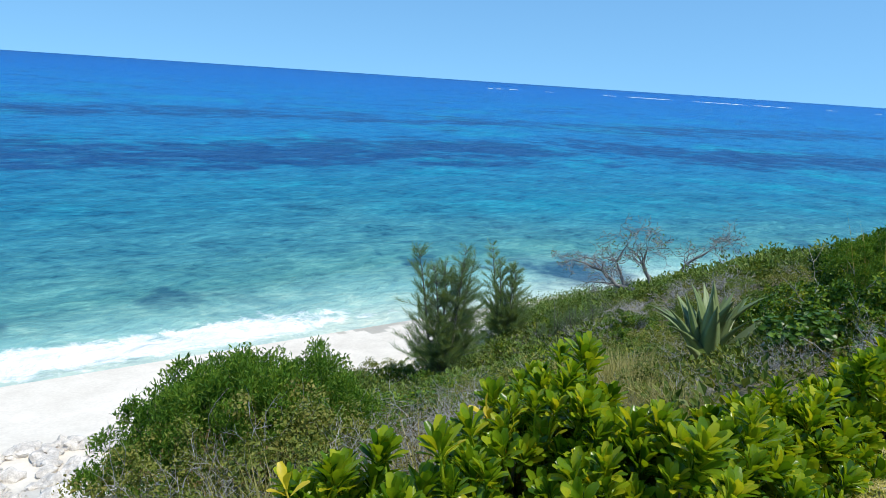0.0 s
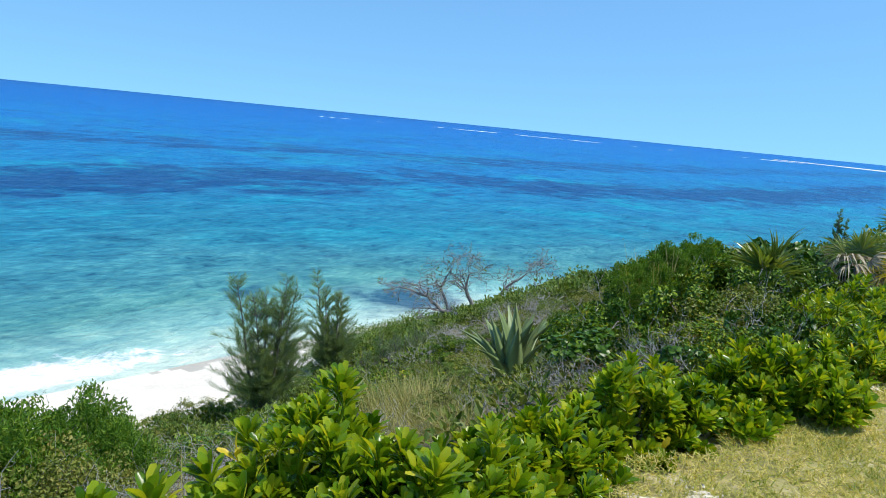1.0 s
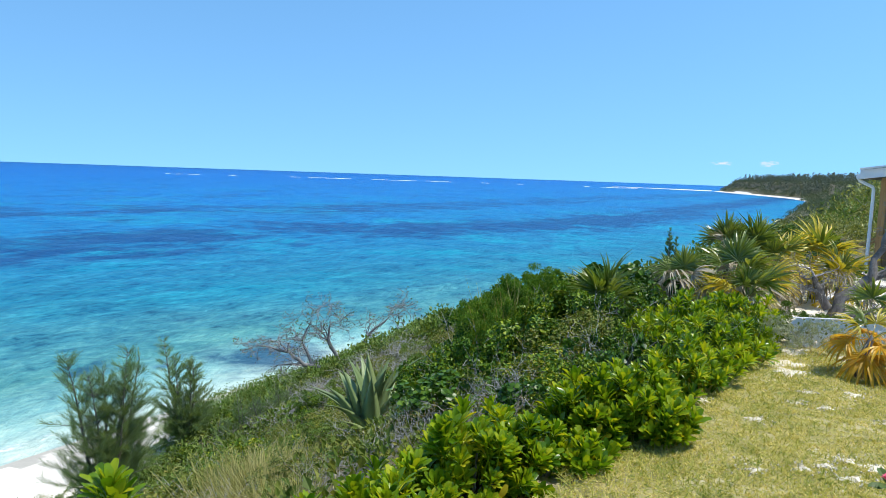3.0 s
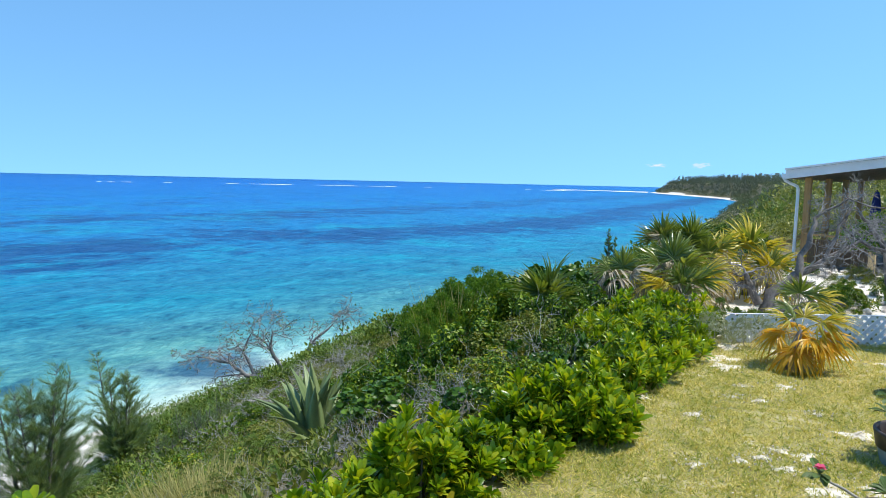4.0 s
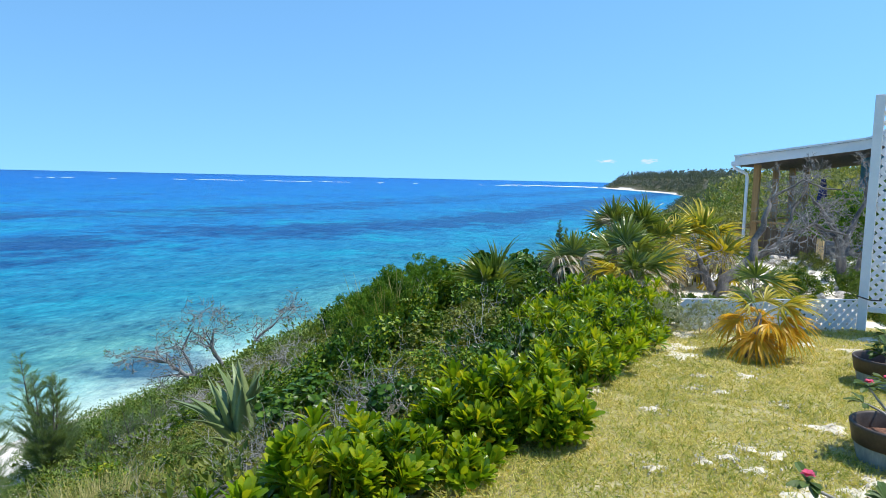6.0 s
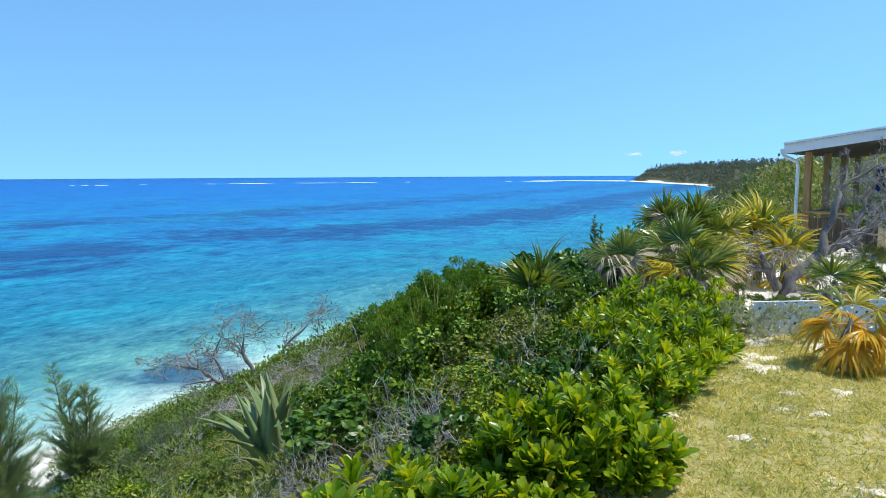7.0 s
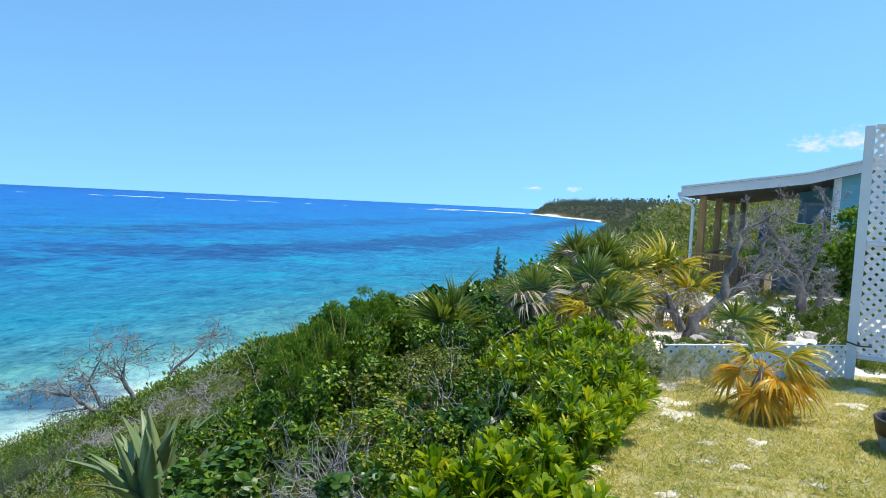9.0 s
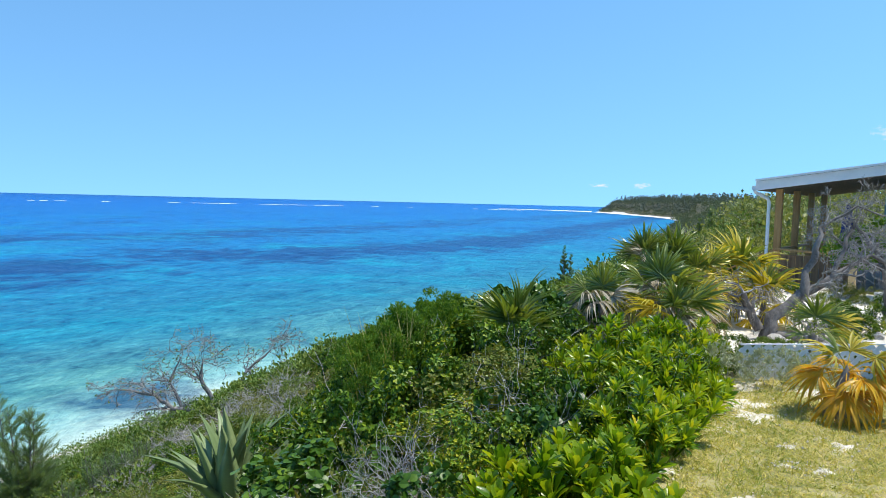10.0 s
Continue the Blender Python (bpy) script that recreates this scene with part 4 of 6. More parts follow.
def build_house():
    # x runs from the eave towards the house, y from the gable edge inwards, both level
    C = (14.48, 12.28)
    base = along(C[0], C[1], 0.0, 0.5, -0.866)
    h = root("house", base, "blue wooden beach house with white trim and an open porch", "house")
    deck = -0.12
    inward = 1                                    # +y of this pose points away from the lens
    zr = lambda x: 2.00 + 0.138 * (x + 0.33) if x < 2.33 else 2.367 + 0.27 * (x - 2.33)   # underside of the roof edge
    # floor of the porch, board by board
    for i in range(20):
        part("deck_board", box(0.135, 6.4, 0.03, (0.0 + 0.14 * i + 0.07, 3.1, deck - 0.015), 0.003), M_DARKWOOD, h)
    part("rim_board", box(2.85, 0.04, 0.24, (1.40, -0.06, deck - 0.15)), M_WOOD, h)
    part("rim_board", box(0.04, 6.4, 0.24, (-0.06, 3.1, deck - 0.15)), M_WOOD, h)
    # posts
    for k in range(4):
        part("post", box(0.14, 0.14, zr(0) - deck, (0.07, 1.8 * k + 0.04, (zr(0) + deck) / 2)), M_WOOD, h)
    part("newel_post", box(0.13, 0.13, 1.36, (1.79, -1.30, 0.25)), M_PALEWOOD, h, "pale new pine newel post")
    part("newel_cap", box(0.16, 0.16, 0.04, (1.79, -1.30, 0.952)), M_PALEWOOD, h)
    part("rail", box(2.05, 0.09, 0.045, (1.02, 0, 0)), M_WOOD, h, "", Matrix.Translation((0.10, -0.08, 0.68)) @ Matrix.Rotation(math.atan2(-1.22, 1.69), 4, 'Z'))
    part("ramp", box(1.75, 1.20, 0.05, (0.9, -0.70, deck - 0.04)), M_DARKWOOD, h, "plank apron in front of the porch")
    part("skirt_board", box(1.75, 0.03, 0.44, (0.9, -1.32, deck - 0.28)), M_BROWNWOOD, h)
    part("rail", box(0.09, 5.3, 0.045, (0.07, 2.75, 0.66)), M_WOOD, h)
    for k in range(9):
        part("baluster_board", box(0.15, 0.02, 0.62, (0.24 + 0.16 * k, 0.02, deck + 0.36)), M_BROWNWOOD, h)
    # roof over the porch and over the house, with a thick white edge
    def slab(name, x0, x1, y0, y1, t, mat, lift=0.0):
        bm = bmesh.new()
        vs = [bm.verts.new((x, y, zr(x + 1e-4 if x == x0 else x - 1e-4) + dz)) for x in (x0, x1) for y in (y0, y1) for dz in (lift, lift + t)]
        for f in ((0, 1, 3, 2), (4, 6, 7, 5), (0, 4, 5, 1), (2, 3, 7, 6), (0, 2, 6, 4), (1, 5, 7, 3)):
            bm.faces.new([vs[i] for i in f])
        bmesh.ops.recalc_face_normals(bm, faces=bm.faces)
        return part(name, bm, mat, h)
    for a, b in ((-0.36, 2.33), (2.33, 7.5)):
        slab("fascia", a, b, -0.36, -0.32, 0.21, M_WHITE)
        slab("soffit", a, b, -0.316, 6.6, 0.03, M_DARKWOOD, 0.004)
        slab("roof", a, b, -0.40, 6.7, 0.035, M_ROOF, 0.215)
        slab("drip_edge", a, b, -0.425, -0.402, 0.045, M_WHITE, 0.212)
    part("gutter", box(0.09, 7.0, 0.10, (-0.41, 3.2, 2.06)), M_WHITE, h)
    # downpipe, elbowed in under the eave
    acc = Acc()
    acc.add(*tube(np.array([(-0.40, -0.30, 2.02), (-0.38, -0.28, 1.96), (-0.14, -0.12, 1.82), (-0.12, -0.10, 1.74), (-0.12, -0.10, -0.25)]), (0.038,) * 5, 8))
    child("downpipe", acc.mesh("downpipe", M_WHITE, True), h, "white rain downpipe")
    # walls of the house: overlapping boards
    x0 = 2.82
    skirt = new("lattice_skirt")
    skirt.parent = h
    skirt.matrix_basis = Matrix.Translation((x0 + 0.1, -0.02, -0.50))
    lattice(skirt, 2.4, 0.40)
    for k in range(15):
        zz = -0.10 + 0.19 * k
        part("siding_board", box(4.4, 0.03, 0.196, (x0 + 2.2, 0.0 + 0.004 * (k % 2), zz + 0.1), 0.003), M_BLUEWALL, h)
    part("wall", box(4.4, 0.10, 2.75, (x0 + 2.2, 0.075, 1.275), 0), M_BLUEWALL, h)
    part("wall", box(0.12, 6.4, 2.9, (x0 + 0.06, 3.3, 1.1), 0), M_BLUEWALL, h)
    part("corner_trim", box(0.13, 0.05, 3.0, (x0 + 0.03, -0.03, 1.15)), M_WHITE, h)
    part("corner_trim", box(0.05, 0.13, 3.0, (x0 - 0.03, 0.04, 1.15)), M_WHITE, h)
    # end bay at the back of the porch with a framed window
    part("end_wall", box(0.95, 0.10, 2.6, (2.30, 3.0, 1.15), 0), M_BLUEWALL, h)
    win = new("window")
    win.parent = h
    win.matrix_basis = Matrix.Translation((2.30, 2.93, 1.35))
    for dx in (-0.32, 0.32):
        part("window_frame", box(0.07, 0.05, 1.3, (dx, 0, 0)), M_WHITE, win)
    for dz in (-0.65, 0.65):
        part("window_frame", box(0.71, 0.05, 0.08, (0, 0.002, dz)), M_WHITE, win)
    part("pane", box(0.57, 0.012, 1.22, (0, 0.004, 0), 0), M_GLASS, win)
    lamp = new("wall_lantern")
    lamp.parent = h
    lamp.matrix_basis = Matrix.Translation((2.60, -0.02, 1.72)) @ Matrix.Diagonal((0.65, 0.65, 0.65, 1))
    bm = bmesh.new()
    bmesh.ops.create_cone(bm, segments=6, radius1=0.05, radius2=0.085, depth=0.20, cap_ends=True)
    part("lantern_body", bm, M_WHITE, lamp)
    bm = bmesh.new()
    bmesh.ops.create_cone(bm, segments=6, radius1=0.10, radius2=0.02, depth=0.08, cap_ends=True, matrix=Matrix.Translation((0, 0, 0.14)))
    part("lantern_roof", bm, M_WHITE, lamp)
    part("bracket", box(0.30, 0.02, 0.02, (0.15, 0, 0.19)), M_WHITE, lamp)
    # stair down to the beach
    st = root("beach_stair", base @ Matrix.Translation((-0.16, 1.0, deck)), "wooden stair leading from the porch towards the beach", "stair")
    for yy in (0, 1.0):
        part("stringer", box(1.7, 0.05, 0.24, (0, 0, 0), 0.004), M_WOOD, st, "", Matrix.Translation((-0.75, yy, -0.30)) @ Matrix.Rotation(radians(-28), 4, 'Y'))
        part("handrail", box(1.7, 0.06, 0.05, (0, 0, 0), 0.004), M_WOOD, st, "", Matrix.Translation((-0.75, yy, 0.34)) @ Matrix.Rotation(radians(-28), 4, 'Y'))
    for k in range(6):
        part("tread", box(0.26, 1.0, 0.035, (-0.15 - 0.26 * k, 0.5, -0.08 - 0.14 * k)), M_DARKWOOD, st)
    # closed parasol on the porch
    um = root("parasol", base @ Matrix.Translation((1.25, 1.5, deck)), "closed dark blue parasol standing on the porch", "parasol")
    acc = Acc()
    acc.add(*tube(np.array([(0, 0, 0.02), (0, 0, 1.0), (0, 0, 1.9)]), (0.02, 0.02, 0.02), 8))
    child("pole", acc.mesh("pole", M_DARK, True), um)
    zs = np.linspace(0.55, 1.85, 9)
    V, F = [], []
    for i, zz in enumerate(zs):
        t = i / 8
        for j in range(16):
            rr = (0.05 + 0.14 * (1 - t) ** 0.7) * (1.0 if j % 2 else 0.68)
            V.append((rr * math.cos(j * math.pi / 8), rr * math.sin(j * math.pi / 8), zz))
    for i in range(8):
        for j in range(16):
            a, b = i * 16 + j, i * 16 + (j + 1) % 16
            F.append((a, b, b + 16, a + 16))
    child("canopy", mesh_np("canopy", np.array(V), np.array(F), M_BLUECLOTH, True), um)
    part("base", box(0.4, 0.4, 0.06, (0, 0, 0.03), 0.02), M_DARK, um)


build_house()

# ---------------------------------------------------------------- potted desert roses
def planter(x, y, seed, plant_dir, flower=True, tall=0.38, blooms=1, reach=0.46):
    r = np.random.default_rng(seed)
    top = root("barrel_planter", Matrix.Translation((x, y, -0.06)) @ Matrix.Diagonal((0.86, 0.86, 0.86, 1)), "round barrel planter with a brown band, standing on the lawn", "planter", "barrel planters on the lawn")
    def ring(name, prof, mat, label=""):
        n, V, F = 40, [], []
        for rr, zz in prof:
            V += [(rr * math.cos(2 * math.pi * j / n), rr * math.sin(2 * math.pi * j / n), zz) for j in range(n)]
        for i in range(len(prof) - 1):
            for j in range(n):
                a, b = i * n + j, i * n + (j + 1) % n
                F.append((a, b, b + n, a + n))
        return child(name, mesh_np(name, np.array(V), np.array(F), mat, True), top, label)
    ring("body", [(0.0, 0.004), (0.205, 0.004), (0.212, 0.015), (0.238, 0.12), (0.255, 0.195)], M_POT, "blue-grey staved body")
    ring("band", [(0.252, 0.193), (0.264, 0.197), (0.285, 0.31), (0.288, 0.325), (0.282, 0.332), (0.268, 0.332), (0.262, 0.32), (0.246, 0.20)], M_RIM, "dark brown rim band")
    ring("soil", [(0.246, 0.222), (0.2, 0.230), (0.1, 0.240), (0.0, 0.243)], M_POTSOIL, "crumbly red-brown soil")
    pl = root("desert_rose", Matrix.Translation((x, y, 0.132)), "desert rose with grey stems, green leaves and pink blooms", "plant", "desert roses in planters")
    acc, ends = Acc(), []
    d = np.array([plant_dir[0], plant_dir[1], 0.0])
    for k in range(4):
        way = (d if k == 0 else unit(np.array([r.normal(), r.normal(), 0.0]))) * r.uniform(0.6, 1.0) + np.array([0, 0, 0.62])
        pts, dd = wander(r, (0, 0, 0.09), way, (reach if k == 0 else r.uniform(0.22, 0.36)) * tall / 0.38, 6, 0.14, -0.02)
        acc.add(*tube(pts, np.linspace(0.010, 0.005, len(pts)), 7))
        ends.append(pts[-1])
    acc.add(*tube(np.array([(0, 0, -0.02), (0.01, 0, 0.03), (0, 0.005, 0.07), (0, 0, 0.11)]), (0.030, 0.024, 0.015, 0.011), 9))
    child("stem", acc.mesh("stem", M_ROSESTEM, True), pl, "swollen grey stem")
    lv = Acc()
    for e in ends:
        n = 13
        a = r.uniform(0, 6.28, n)
        W = np.stack([np.cos(a), np.sin(a), r.uniform(-0.2, 0.9, n)], -1)
        X, Y, Z = axes_along(W, spin=0.3, r=r)
        lv.scatter(*LEAF_SPOON, X, Y, Z, np.tile(e, (n, 1)), r.uniform(0.06, 0.11, n))
    child("foliage", lv.mesh("foliage", M_SUCCULENT), pl)
    if flower:
        for e in ends[:blooms]:
            n = 10
            a = np.arange(n) * 2 * np.pi / 5 + r.normal(0, 0.1, n)
            W = np.stack([np.cos(a), np.sin(a), 0.35 + 0.6 * (np.arange(n) > 4)], -1)
            X, Y, Z = axes_along(W)
            fl = Acc()
            fl.scatter(*leaf_shape(1.0, [0.1, 0.38, 0.42, 0.12], 0.25, 0.2), X, Y, Z, np.tile(np.array(e) + (0, 0, 0.03), (n, 1)), 0.027)
            child("flower", fl.mesh("flower", M_PETAL), pl, "pink bloom")


planter(6.69, 3.02, 1, (0.2, 0.3), False, 0.20)
planter(5.28, 1.92, 2, (0.3, 0.5), True, 0.29, 3)
planter(4.10, 1.05, 3, (-0.85, 0.5), True, 0.36, 1, 0.55)

def build_yard():
    bench = root("stone_bench", along(12.95, 7.85, 0.0, 0.93, -0.37), "low white limestone slab bench in the sandy yard", "bench")
    for dx in (-0.42, 0.42):
        bm = box(0.20, 0.34, 0.17, (dx, 0, 0.075), 0.02)
        part("support", bm, M_ROCK, bench, "rough stone block")
    bm = box(1.25, 0.46, 0.09, (0, 0, 0.205), 0.022)
    for v in bm.verts:
        v.co += Vector((noise.noise(v.co * 5), noise.noise(v.co * 5 + Vector((9, 0, 0))), 0)) * 0.018
    part("seat_slab", bm, M_ROCK, bench)
    tub = root("plastic_tub", Matrix.Translation((7.80, 3.55, 0.0)) @ Matrix.Rotation(0.5, 4, 'Z'), "white plastic tub standing behind a planter", "tub")
    n, V, F = 28, [], []
    prof = [(0.0, 0.004), (0.125, 0.004), (0.135, 0.02), (0.165, 0.30), (0.180, 0.305), (0.180, 0.325), (0.160, 0.325), (0.130, 0.03), (0.0, 0.025)]
    for rr, zz in prof:
        V += [(rr * math.cos(2 * math.pi * j / n), rr * math.sin(2 * math.pi * j / n), zz) for j in range(n)]
    for i in range(len(prof) - 1):
        for j in range(n):
            a, b = i * n + j, i * n + (j + 1) % n
            F.append((a, b, b + n, a + n))
    child("tub_body", mesh_np("tub_body", np.array(V), np.array(F), M_WHITE, True), tub)
    # black hose tied to the post of the screen
    acc = Acc()
    acc.add(*tube(np.array([(8.30, 4.575, 0.392), (8.345, 4.515, 0.372), (8.39, 4.50, 0.356), (8.44, 4.475, 0.350), (8.50, 4.43, 0.352)]), (0.008,) * 5, 8))
    tagged(new("garden_hose", acc.mesh("garden_hose", M_DARK, True)), "black garden hose tied round the screen post", "hose")


build_yard()

# ---------------------------------------------------------------- planting: the lawn's edge
NAUPAKA = [(-0.42, 0.42, 0.40, 0.56), (0.02, 0.52, 0.36, 0.54), (0.28, 1.18, 0.50, 0.74), (0.68, 0.85, 0.44, 0.62), (1.05, 1.02, 0.40, 0.50),
           (1.18, 1.48, 0.42, 0.46), (1.48, 1.74, 0.34, 0.38), (2.08, 2.42, 0.40, 0.48), (2.42, 2.62, 0.34, 0.42), (2.85, 2.55, 0.17, 0.20),
           (3.05, 3.02, 0.34, 0.46), (3.42, 3.02, 0.36, 0.46), (3.55, 2.85, 0.26, 0.32), (0.24, 1.70, 0.40, 0.58), (0.5, 1.35, 0.38, 0.60), (1.62, 2.25, 0.30, 0.36)]
for i, (x, y, rad, tall) in enumerate(NAUPAKA):
    rosette_shrub(x, y, rad, tall, 200 + i, "glossy bright green naupaka shrub with upright leaf rosettes beside the lawn", density=185 if i < 2 else 150, yellow=0.09 if i == 2 else 0.05 if i == 10 else 0.014)
for i, (x, y, rad, tall) in enumerate([(4.10, 3.70, 0.34, 0.40), (4.50, 4.00, 0.44, 0.44), (4.95, 4.50, 0.46, 0.44), (5.50, 4.95, 0.48, 0.44), (5.95, 5.40, 0.46, 0.48), (6.35, 5.85, 0.40, 0.46), (5.0, 5.2, 0.5, 0.5), (5.6, 5.8, 0.5, 0.55)]):
    rosette_shrub(x, y, rad, tall, 260 + i, "bright green naupaka shrub with long narrow leaves beside the lawn", narrow=True, density=84, yellow=0.02)
for i, (x, y, rad, tall) in enumerate([(4.72, 4.42, 0.36, 0.44), (5.2, 4.75, 0.4, 0.46), (5.75, 5.15, 0.4, 0.50), (6.1, 5.75, 0.4, 0.5), (4.35, 4.15, 0.3, 0.42)]):
    plant(K_THICKET, x, y, rad, tall, 900 + i)


def at_us(u, s):
    return P0.x + u * U.x + s * N.x, P0.y + u * U.y + s * N.y


seed = 1000
pr = np.random.default_rng(5)
for x, y, rad, tall in [(2.85, 3.55, 0.45, 0.42), (3.25, 3.8, 0.45, 0.48), (3.6, 4.15, 0.5, 0.5), (2.6, 3.7, 0.45, 0.4), (3.95, 4.35, 0.5, 0.55), (4.35, 4.8, 0.5, 0.55), (3.75, 3.85, 0.35, 0.4), (3.0, 4.1, 0.5, 0.5)]:
    seed += 1
    plant(K_BROWN if seed % 4 == 0 else K_GRAPE if seed % 4 == 1 else K_THICKET, x, y, rad, tall, seed)
# the thicket on the crest, its heights shaped to fit the camera's view
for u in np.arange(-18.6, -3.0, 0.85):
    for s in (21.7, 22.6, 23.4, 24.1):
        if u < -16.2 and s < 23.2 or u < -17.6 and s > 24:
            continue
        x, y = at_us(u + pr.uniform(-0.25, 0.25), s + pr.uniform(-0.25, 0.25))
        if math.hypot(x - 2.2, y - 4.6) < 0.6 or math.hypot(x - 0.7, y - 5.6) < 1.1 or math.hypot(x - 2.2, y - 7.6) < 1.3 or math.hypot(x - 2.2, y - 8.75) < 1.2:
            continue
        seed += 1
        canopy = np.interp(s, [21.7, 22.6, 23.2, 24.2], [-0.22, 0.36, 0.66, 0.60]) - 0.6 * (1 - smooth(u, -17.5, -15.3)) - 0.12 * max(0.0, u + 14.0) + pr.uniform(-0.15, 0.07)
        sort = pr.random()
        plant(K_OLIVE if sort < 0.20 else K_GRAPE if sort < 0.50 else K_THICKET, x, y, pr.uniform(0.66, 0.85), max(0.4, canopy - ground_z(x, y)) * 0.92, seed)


for x, y, rad, top_at in [(3.75, 7.05, 0.5, 0.46), (4.10, 7.35, 0.55, 0.56), (4.5, 7.6, 0.5, 0.60), (3.4, 6.8, 0.45, 0.34)]:
    seed += 1
    plant(K_CREST, x, y, rad, top_at - ground_z(x, y), seed)


def seen_slope(x, y):
    """The scrub ends on a camera bearing, to fit its view of open beach."""
    return math.degrees(math.atan2(x - 0.36, y + 1.67)) > (-33 if y < 6.5 else -22.5)


# lower shrubs down the slope
for u in np.arange(-32.0, -3.0, 1.2):
    for s in np.arange(14.6, 21.4, 1.2):
        x, y = at_us(u + pr.uniform(-0.4, 0.4), s + pr.uniform(-0.4, 0.4))
        seed += 1
        pick = pr.random()
        if math.hypot(x - 2.2, y - 7.6) < 1.3 or math.hypot(x - 2.2, y - 8.75) < 1.3 or (x - 0.35) ** 2 + (y + 1.6) ** 2 < 3.5 ** 2 or not seen_slope(x, y):
            continue
        kind = K_OLIVE if pick < 0.3 else K_THICKET if pick < 0.58 else K_CEDAR if pick < 0.82 else K_DEAD
        if math.hypot(x + 1.2, y - 3.8) < 2.3:
            kind = K_BROWN if pick < 0.6 else K_DEAD
        plant(kind, x, y, pr.uniform(0.6, 0.95), pr.uniform(0.4, 0.8), seed)
for u in np.arange(-17.0, -3.0, 1.3):
    for s in (6.8, 8.2):
        x, y = at_us(u + pr.uniform(-0.5, 0.5), s + pr.uniform(-0.5, 0.5) - 1.2 * smooth(u, -12, -5))
        seed += 1
        plant(K_CEDAR if pr.random() < 0.7 else K_OLIVE, x, y, pr.uniform(0.7, 1.1), pr.uniform(0.35, 0.75), seed)
for x, y, rad, tall in [(-2.5, 3.1, 0.95, 1.36), (-2.0, 3.6, 0.8, 1.22), (-2.5, 2.6, 0.75, 1.1), (-2.2, 2.9, 0.8, 1.25), (-2.8, 3.6, 0.85, 1.4), (-2.35, 4.2, 0.7, 1.3), (-3.0, 4.6, 0.8, 1.4)]:
    seed += 1
    plant(K_CEDAR_FINE, x, y, rad, tall, seed)
for i, (x, y, rad, tall) in enumerate([(-1.7, 1.5, 0.6, 0.62), (-1.5, 2.0, 0.6, 0.7), (-1.85, 2.6, 0.65, 0.95), (-2.0, 2.2, 0.6, 0.75), (-1.45, 2.7, 0.5, 0.75), (-2.4, 1.9, 0.55, 0.8)]):
    seed += 1
    plant(K_OLIVE if i % 3 else K_BROWN, x, y, rad, tall, seed)
for x, y, rad, tall in [(-1.6, 0.9, 0.5, 0.4), (0.3, 2.2, 0.45, 0.35), (0.0, 3.0, 0.5, 0.4), (1.1, 4.5, 0.45, 0.3)]:
    seed += 1
    plant(K_OLIVE, x, y, rad, tall, seed)
for x, y, rad, tall in [(-0.75, 1.75, 0.5, 0.55), (-1.3, 1.5, 0.5, 0.45), (-0.9, 2.3, 0.55, 0.55), (-1.2, 2.7, 0.5, 0.5), (-0.45, 2.6, 0.5, 0.55), (-1.1, 3.3, 0.5, 0.6), (-0.1, 2.3, 0.5, 0.5), (-0.2, 3.4, 0.5, 0.5), (0.5, 4.0, 0.45, 0.4), (-0.7, 4.2, 0.5, 0.5), (3.0, 4.5, 0.45, 0.6), (1.9, 4.3, 0.4, 0.4)]:
    seed += 1
    plant(K_DEAD, x, y, rad, tall, seed)
for x, y, rad, tall in [(-0.25, 1.45, 0.42, 0.5), (-0.12, 1.95, 0.4, 0.5), (-0.55, 1.1, 0.4, 0.42), (-0.5, 2.0, 0.45, 0.5), (-0.95, 2.0, 0.5, 0.55), (-0.7, 2.9, 0.5, 0.6), (-0.2, 2.7, 0.45, 0.5), (1.3, 3.9, 0.4, 0.4), (2.2, 4.4, 0.4, 0.4)]:
    seed += 1
    plant(K_BROWN, x, y, rad, tall, seed)
for x, y, rad, tall in [(1.2, 19.5, 1.0, 0.4), (2.4, 20.4, 1.1, 0.45), (3.6, 20.8, 1.0, 0.6), (2.0, 18.2, 0.9, 0.45), (3.2, 18.9, 1.0, 0.7), (4.6, 19.8, 1.0, 0.7), (0.4, 18.4, 0.9, 0.6), (4.2, 17.6, 0.9, 0.6), (1.0, 16.4, 0.8, 0.5)]:
    seed += 1
    plant(K_GREY, x, y, rad, tall, seed)
for x, y, rad, tall in [(6.55, 4.90, 0.24, 0.42), (6.90, 4.78, 0.22, 0.36), (6.25, 5.05, 0.22, 0.34), (7.15, 4.72, 0.16, 0.26), (6.35, 5.25, 0.2, 0.40)]:
    seed += 1
    plant(K_SILVER, x, y, rad, tall, seed)
for i, (x, y, rad, tall) in enumerate([(0.62, 3.3, 0.30, 0.26), (0.95, 3.6, 0.32, 0.27), (1.15, 3.1, 0.25, 0.24), (0.35, 3.7, 0.28, 0.25), (-0.3, 1.6, 0.3, 0.35), (-1.0, 1.1, 0.3, 0.35), (0.75, 5.2, 0.34, 0.48), (0.5, 5.6, 0.36, 0.50), (1.0, 5.7, 0.34, 0.46), (0.8, 6.2, 0.36, 0.5), (1.2, 6.3, 0.3, 0.45)]):
    grass_tuft(x, y, rad, tall, 40 + i)
for i, (x, y) in enumerate([(3.55, 6.75), (3.72, 6.72), (3.88, 6.85), (3.45, 6.9)]):
    grass_tuft(x, y, 0.16, 0.30 - ground_z(x, y), 90 + i, 22, label="tall straw-coloured grass stalks rising out of the thicket")

agave(2.22, 8.75, ground_z(2.22, 8.75) - 0.28, 1.52, 11, 30)
